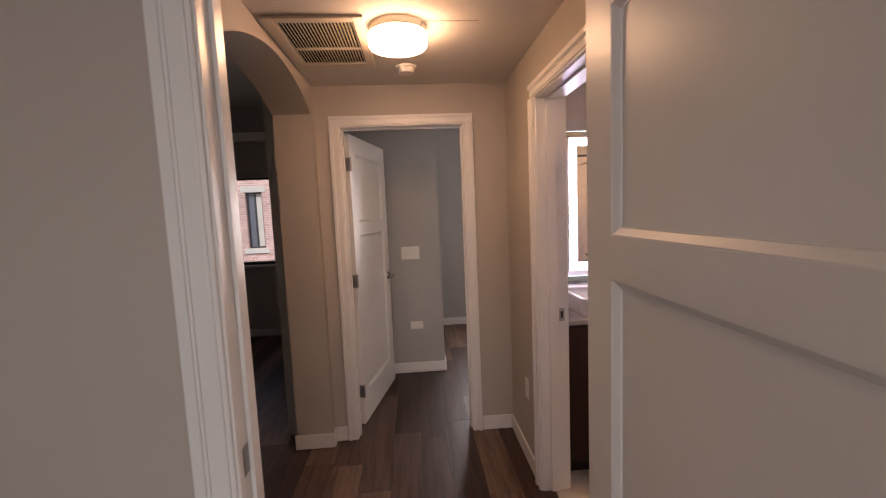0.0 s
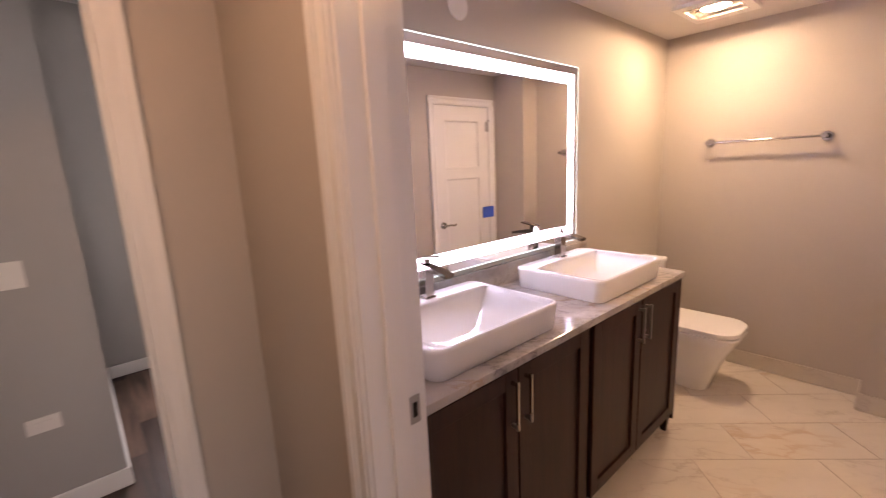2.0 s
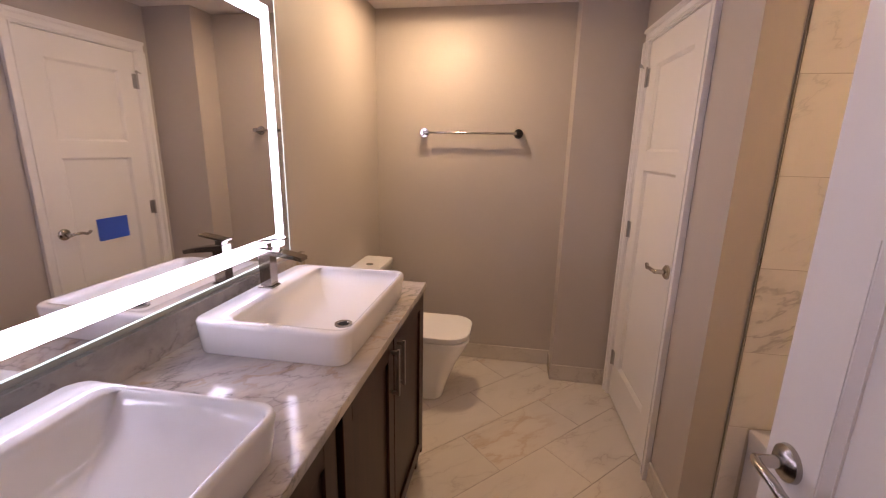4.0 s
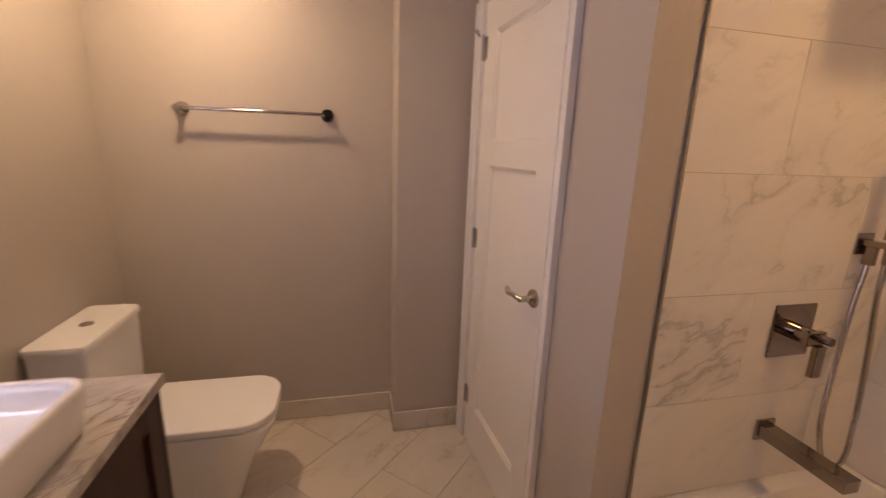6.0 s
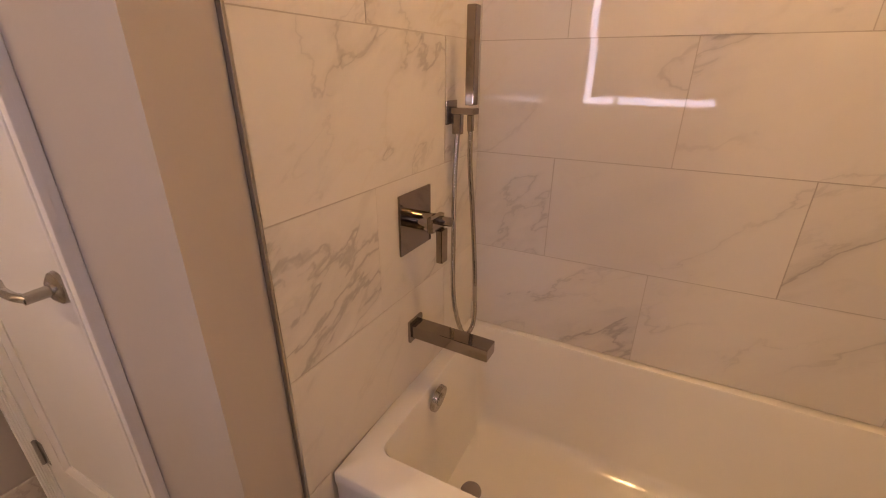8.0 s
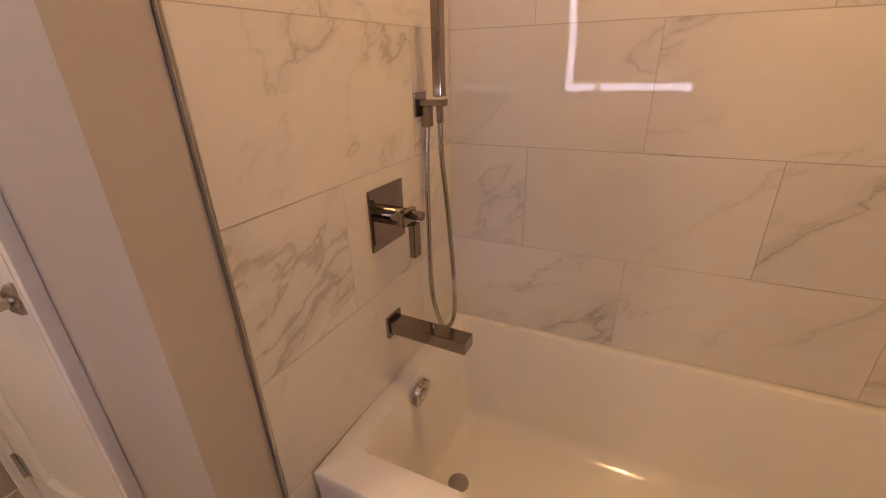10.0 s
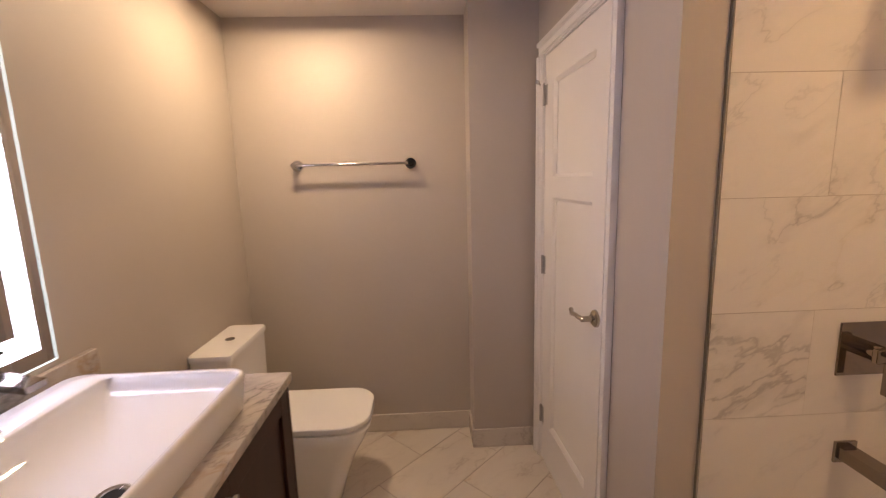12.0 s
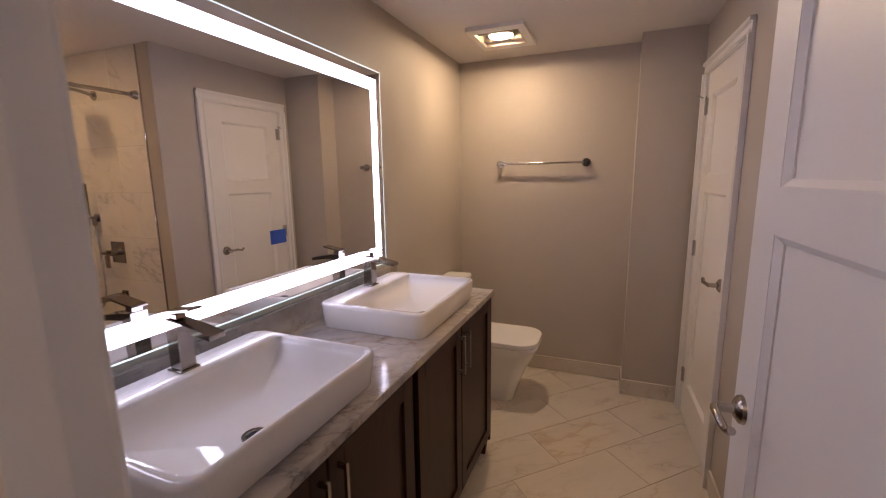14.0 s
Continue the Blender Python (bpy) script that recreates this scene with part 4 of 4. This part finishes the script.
for i in range(16):
    x = ix0 + (i + 0.5) * (ix1 - ix0) / 16
    if abs(x - 3.203) > 0.058:
        part("slat", boxes((x - 0.0015, x + 0.0015, iy0 + 0.004, iy1 - 0.004, CEIL - 0.008, CEIL + 0.012)), M_GRATE, root)


def oval(f, z):
    return [(3.203 + 0.056 * f * math.cos(a), 2.348 + 0.07 * f * math.sin(a), CEIL + z) for a in (2 * math.pi * k / 32 for k in range(32))]


# Added cup blocks the lens's upward light, so slats and reflector stay dim.
part("lens_light_shield", loft(bmesh.new(), [oval(0.98, -0.002), oval(1.03, -0.004), oval(1.03, 0.05), oval(0.9, 0.06)], False, True), M_GRATE, root, smooth=40)
part("bulb", loft(bmesh.new(), [oval(0.97, 0.004), oval(0.97, -0.008), oval(0.85, -0.011), oval(0.4, -0.012)]), M_FANGLOW, root, "glowing warm lens", smooth=60)


TLX, TLY = 1.63, 0.55
root = thing("downlight", pose(TLX, TLY, CEIL), "small round warm downlight over the bathtub", "ceiling lamp")
ring = [[(TLX + r * math.cos(a), TLY + r * math.sin(a), CEIL + z) for a in (2 * math.pi * k / 36 for k in range(36))] for r, z in ((0.06, -0.0005), (0.085, -0.0005), (0.083, -0.006), (0.062, -0.008), (0.06, -0.002))]
part("trim_ring", loft(bmesh.new(), ring, False, False), M_PLASTIC, root, smooth=40)
part("lens", tube(bmesh.new(), (TLX, TLY, CEIL - 0.004), (TLX, TLY, CEIL - 0.001), 0.059, seg=32), M_TUBGLOW, root, "glowing warm lens")


# ---- toilet ----
root = thing("toilet", pose(3.235, 2.45, 0), "white one-piece skirted toilet with closed lid", "toilet")
tx0, tx1 = 3.045, 3.425
rings = []
for z, inset, front, r in ((0.0, 0.075, 2.235, 0.06), (0.01, 0.07, 2.225, 0.065), (0.12, 0.06, 2.195, 0.075), (0.25, 0.035, 2.145, 0.09), (0.34, 0.01, 2.095, 0.105), (0.395, 0.0, 2.07, 0.11), (0.404, 0.004, 2.074, 0.11)):
    rings.append(rounded(tx0 + inset, tx1 - inset, front, 2.72, z, (0.02, 0.02, r, r), 8))
part("bowl", loft(bmesh.new(), rings), M_PORC, root, smooth=50)
for nm, za, zb, grow in (("seat", 0.4045, 0.414, -0.008), ("lid", 0.4185, 0.442, 0.004)):
    rr = [rounded(tx0 + 0.006 - grow, tx1 - 0.006 + grow, 2.072 - grow, 2.575, z, (0.03, 0.03, 0.125, 0.125), 10) for z in (za, zb - 0.004)]
    rr.append(rounded(tx0 + 0.01 - grow, tx1 - 0.01 + grow, 2.076 - grow, 2.571, zb, (0.028, 0.028, 0.121, 0.121), 10))
    part(nm, loft(bmesh.new(), rr), M_PORC, root, smooth=40)
rr = [rounded(3.045, 3.425, 2.625, 2.79, 0.405, 0.02, 6), rounded(3.04, 3.435, 2.62, 2.795, 0.775, 0.02, 6)]
part("tank", loft(bmesh.new(), rr), M_PORC, root, smooth=40)
rr = [rounded(3.034, 3.441, 2.613, 2.797, z, 0.022, 6) for z in (0.7765, 0.798)] + [rounded(3.037, 3.438, 2.616, 2.794, 0.802, 0.02, 6)]
lid = part("tank_lid", loft(bmesh.new(), rr), M_PORC, root, smooth=40)
part("flush_button", tube(bmesh.new(), (3.237, 2.705, 0.8022), (3.237, 2.705, 0.806), 0.021, 0.02, 28), M_CHROME, lid, "chrome dual flush button", smooth=40)


# ---- towel bar ----
root = thing("towel_bar", pose(BX1, 2.16, 1.6), "polished chrome towel bar on the wall", "towel bar")
for y in (1.853, 2.470):
    bm = tube(bmesh.new(), (BX1 - 0.012, y, 1.6), (BX1 - 0.0005, y, 1.6), 0.029, 0.031, 28)
    tube(bm, (BX1 - 0.07, y, 1.6), (BX1 - 0.012, y, 1.6), 0.011, 0.012, 18)
    tube(bm, (BX1 - 0.082, y, 1.6), (BX1 - 0.058, y, 1.6), 0.014, 0.015, 18)
    part("bracket", bm, M_CHROME, root, smooth=40)
part("bar", tube(bmesh.new(), (BX1 - 0.068, 1.853, 1.6), (BX1 - 0.068, 2.47, 1.6), 0.008, seg=18), M_CHROME, root, smooth=40)


# ---- bath tub and shower ----
root = thing("bathtub", pose(1.63, 0.58, 0), "white acrylic alcove bathtub with flat apron", "bathtub")
x0, x1, y0, y1 = TUBX0 + 0.001, TUBX - 0.001, TUBY0 + 0.001, TUBY1
rings = [rounded(x0, x1, y0, y1 - 0.012, 0.002, 0.004, 5), rounded(x0, x1, y0, y1 - 0.004, TUBZ - 0.05, 0.004, 5), rounded(x0, x1, y0, y1, TUBZ - 0.03, 0.004, 5), rounded(x0, x1, y0, y1, TUBZ - 0.004, 0.004, 5), rounded(x0 + 0.003, x1 - 0.003, y0 + 0.003, y1 - 0.004, TUBZ, 0.004, 5)]
for da, db, dc, dd, z, r in ((0.065, 0.062, 0.042, 0.092, TUBZ, 0.03), (0.07, 0.065, 0.045, 0.096, TUBZ - 0.006, 0.03), (0.10, 0.08, 0.06, 0.108, 0.30, 0.035), (0.14, 0.097, 0.082, 0.122, 0.16, 0.04), (0.17, 0.112, 0.105, 0.14, 0.128, 0.045), (0.25, 0.16, 0.20, 0.19, 0.12, 0.05)):
    rings.append(rounded(x0 + da, x1 - db, y0 + dc, y1 - dd, z, r, 5))
part("shell", loft(bmesh.new(), rings), M_ACRYL, root, smooth=50)
ovx = x1 - 0.07
part("overflow", tube(tube(bmesh.new(), (ovx, 0.585, 0.462), (ovx - 0.014, 0.585, 0.46), 0.042, 0.04, 28), (ovx - 0.013, 0.585, 0.46), (ovx - 0.018, 0.585, 0.459), 0.02, 0.018, 24), M_NICKEL, root, "nickel overflow cap", smooth=40)
part("drain", tube(bmesh.new(), (2.215, 0.575, 0.1195), (2.215, 0.575, 0.125), 0.034, 0.032, 28), M_NICKEL, root, "nickel drain", smooth=40)

root = thing("shower_valve", pose(TUBX, 0.63, 0.95), "square chrome shower valve with lever on the tiles", "shower valve")
w = TUBX - 0.0105
part("plate", boxes((w - 0.006, w, 0.515, 0.658, 0.935, 1.088), bevel=0.0015), M_CHROME_DARK, root)
part("barrel", tube(bmesh.new(), (w - 0.006, 0.592, 1.015), (w - 0.06, 0.592, 1.015), 0.024, 0.023, 26), M_CHROME_DARK, root, smooth=40)
part("lever", boxes((w - 0.075, w - 0.06, 0.565, 0.625, 0.998, 1.036), (w - 0.085, w - 0.068, 0.567, 0.597, 0.91, 0.998), bevel=0.002), M_CHROME_DARK, root)
part("knob", tube(bmesh.new(), (w - 0.075, 0.578, 1.018), (w - 0.1, 0.578, 1.018), 0.012, 0.011, 18), M_CHROME_DARK, root, smooth=40)

root = thing("tub_spout", pose(TUBX, 0.62, 0.68), "flat square chrome tub spout", "tub spout")
part("flange", boxes((w - 0.008, w, 0.568, 0.632, 0.668, 0.732), bevel=0.001), M_CHROME_DARK, root)
part("spout", boxes((w - 0.23, w - 0.008, 0.575, 0.625, 0.682, 0.718), bevel=0.002), M_CHROME_DARK, root)

root = thing("hand_shower", pose(TUBX, 0.36, 1.2), "slim square chrome hand shower with metal hose", "hand shower")
hy = 0.40
part("bracket", boxes((w - 0.005, w, hy - 0.03, hy + 0.03, 1.225, 1.285), (w - 0.075, w - 0.005, hy - 0.017, hy + 0.017, 1.252, 1.268), (w - 0.035, w - 0.01, hy - 0.01, hy + 0.01, 1.20, 1.252), bevel=0.0015), M_CHROME_DARK, root)
part("wand", boxes((w - 0.072, w - 0.048, hy - 0.014, hy + 0.014, 1.275, 1.50), (w - 0.067, w - 0.053, hy - 0.008, hy + 0.008, 1.21, 1.252), bevel=0.002), M_CHROME_DARK, root)
knots = [(w - 0.022, hy, 1.205), (w - 0.022, hy + 0.012, 1.08), (w - 0.03, hy + 0.03, 0.9), (w - 0.045, hy + 0.055, 0.76), (w - 0.06, hy + 0.06, 0.68), (w - 0.075, hy + 0.045, 0.615), (w - 0.085, hy + 0.015, 0.605), (w - 0.09, hy - 0.005, 0.65), (w - 0.085, hy - 0.01, 0.78), (w - 0.072, hy - 0.006, 0.98), (w - 0.062, hy, 1.12), (w - 0.06, hy, 1.21)]
part("hose", sweep(bmesh.new(), curve_points(knots, 8), 0.0068, 8), M_NICKEL, root, "metal shower hose", smooth=60)

root = thing("rain_shower", pose(TUBX, 0.56, 2.08), "square chrome rain shower head on an arm", "shower head")
part("flange", tube(bmesh.new(), (w - 0.008, 0.56, 2.085), (w, 0.56, 2.085), 0.03, 0.031, 24), M_CHROME, root, smooth=40)
part("arm", sweep(bmesh.new(), curve_points([(w - 0.004, 0.56, 2.085), (w - 0.1, 0.56, 2.105), (w - 0.2, 0.56, 2.10), (w - 0.27, 0.56, 2.06)], 6), 0.011, 12), M_CHROME, root, smooth=60)
bm = bmesh.new()
bmesh.ops.create_cube(bm, size=1, matrix=pose(w - 0.29, 0.56, 2.035, 0, -25, 0) @ Matrix.Diagonal((0.16, 0.16, 0.012, 1)))
part("head", bm, M_CHROME, root)

root = thing("shower_rod", pose(1.6, 0.985, 2.05), "straight chrome shower curtain rod", "curtain rod")
part("rod", tube(bmesh.new(), (TUBX0 + 0.0, 0.985, 2.055), (TUBX - 0.011, 0.985, 2.055), 0.0125, seg=18), M_CHROME, root, smooth=40)
part("end_flange", tube(bmesh.new(), (TUBX - 0.04, 0.985, 2.055), (TUBX - 0.0105, 0.985, 2.055), 0.02, 0.03, 24), M_CHROME, root, smooth=40)
part("end_flange", tube(bmesh.new(), (TUBX0 + 0.001, 0.985, 2.055), (TUBX0 + 0.03, 0.985, 2.055), 0.03, 0.02, 24), M_CHROME, root, smooth=40)
structure("trim_tile_edge", boxes((TUBX - 0.0125, TUBX + 0.004, 1.0235, 1.0305, 0.003, CEIL - 0.001), bevel=0.002), M_CHROME, "slim chrome edge trim of the shower tiles")


# ---- tiles and planks ----
GAP = 0.0012
tilt = random.Random(11)
ROWS_Z = [TUBZ + 0.001, 0.818, 1.126, 1.434, 1.742, 2.05, CEIL - 0.001]


def tile_box(name, parent, x0, x1, y0, y1, z0, z1):
    me = bpy.data.meshes.new(name)
    dims = (x1 - x0, y1 - y0, z1 - z0)
    bm = boxes((-dims[0] / 2, dims[0] / 2, -dims[1] / 2, dims[1] / 2, -dims[2] / 2, dims[2] / 2))
    bm.to_mesh(me)
    bm.free()
    me.materials.append(M_TILE)
    ob = new(name, me)
    ob.matrix_basis = pose((x0 + x1) / 2, (y0 + y1) / 2, (z0 + z1) / 2, tilt.uniform(-0.18, 0.18), 0, tilt.uniform(-0.18, 0.18))
    ob.parent = parent


tile_walls = {}
for nm, bmx in (("wall_tiles_back", (TUBX0, TUBX - 0.011, TUBY0 - 0.012, TUBY0 + 0.0026, TUBZ, CEIL)), ("wall_tiles_end", (TUBX - 0.0092, TUBX + 0.006, TUBY0, 1.0235, 0.0, CEIL)), ("wall_tiles_foot", (TUBX0 - 0.012, TUBX0 - 0.004, TUBY0, 1.09, 0.0, CEIL))):
    tile_walls[nm] = structure(nm, boxes(bmx), M_GROUT, "polished white marble wall tiles with grey veins")
for k, (za, zb) in enumerate(zip(ROWS_Z, ROWS_Z[1:])):
    first = 2.153 if k % 2 else 1.853
    xs = [first + 0.602 * j for j in range(-3, 3)]
    xs = [TUBX0] + [x for x in xs if TUBX0 + 0.03 < x < TUBX - 0.04] + [TUBX - 0.011]
    for a, b in zip(xs, xs[1:]):
        tile_box("tile", tile_walls["wall_tiles_back"], a + GAP, b - GAP, TUBY0 - 0.004, TUBY0 + 0.004, za + GAP, zb - GAP)
    ys = [TUBY0 + 0.005, 0.735 if k % 2 else 0.43, 1.0235]
    for a, b in zip(ys, ys[1:]):
        tile_box("tile", tile_walls["wall_tiles_end"], TUBX - 0.0105, TUBX - 0.004, a + GAP, b - GAP, za + GAP, zb - GAP)
    ys = [TUBY0 + 0.005, 0.8 if k % 2 else 0.5, 1.09]
    for a, b in zip(ys, ys[1:]):
        tile_box("tile", tile_walls["wall_tiles_foot"], TUBX0 - 0.004, TUBX0 + 0.001, a + GAP, b - GAP, za + GAP, zb - GAP)
tile_box("tile", tile_walls["wall_tiles_end"], TUBX - 0.0105, TUBX - 0.004, TUBY1 + 0.002, 1.022, 0.004, TUBZ - 0.002)

# the back wall and the tub stand slightly out of square
SKEW = Matrix.Translation((TUBX, 0.222, 0)) @ Matrix.Rotation(radians(2.5), 4, "Z") @ Matrix.Translation((-TUBX, -TUBY0 - 0.004, 0))
tile_walls["wall_tiles_back"].matrix_basis = SKEW
bpy.data.objects["wall_shower_back"].matrix_basis = SKEW
tub = bpy.data.objects["bathtub"]
tub.matrix_basis = Matrix.Translation((TUBX, 0.58, 0)) @ Matrix.Rotation(radians(2.0), 4, "Z") @ Matrix.Translation((-TUBX, -0.58, 0)) @ tub.matrix_basis

# bathroom floor: tiles of 0.3 by 0.6 m laid at 45 degrees, half over half
S2 = math.sqrt(2)
FLOOR_RECT = (0.705, 3.9, 0.92, 2.86)
CROW, CLEN = 0.427, 0.851
for r in range(-8, 7):
    c0 = 4.455 + CROW * r
    for k in range(-7, 6):
        d0 = 1.612 + CLEN * (k + (0.5 if r % 2 else 0.0))
        g = 0.003 * S2
        corners = [(c0 + g / 2, d0 + g / 2), (c0 + g / 2, d0 + CLEN - g / 2), (c0 + CROW - g / 2, d0 + CLEN - g / 2), (c0 + CROW - g / 2, d0 + g / 2)]
        poly = clip_poly([((c + d) / 2, (c - d) / 2) for c, d in corners], FLOOR_RECT)
        if poly:
            slab_piece("tile", poly, -0.0028, 0.0, M_FLOORTILE, bath_floor, 0.0008)

# wood planks along y
rng = random.Random(4)
for zone in ((-4.9, 0.70, -2.2, 5.5), (0.70, 2.3, 2.93, 5.5)):
    w = 0.182
    for i in range(-28, 14):
        xa = -0.02 + i * w
        if xa + w < zone[0] or xa > zone[1]:
            continue
        y = -2.5 - rng.random() * 1.2
        while y < 5.6:
            ln = 1.22
            poly = clip_poly([(xa + 0.0006, y + 0.0006), (xa + w - 0.0006, y + 0.0006), (xa + w - 0.0006, y + ln - 0.0006), (xa + 0.0006, y + ln - 0.0006)], zone)
            if poly:
                slab_piece("plank", poly, -0.0115, 0.0, M_PLANK, sub, 0.0005)
            y += ln
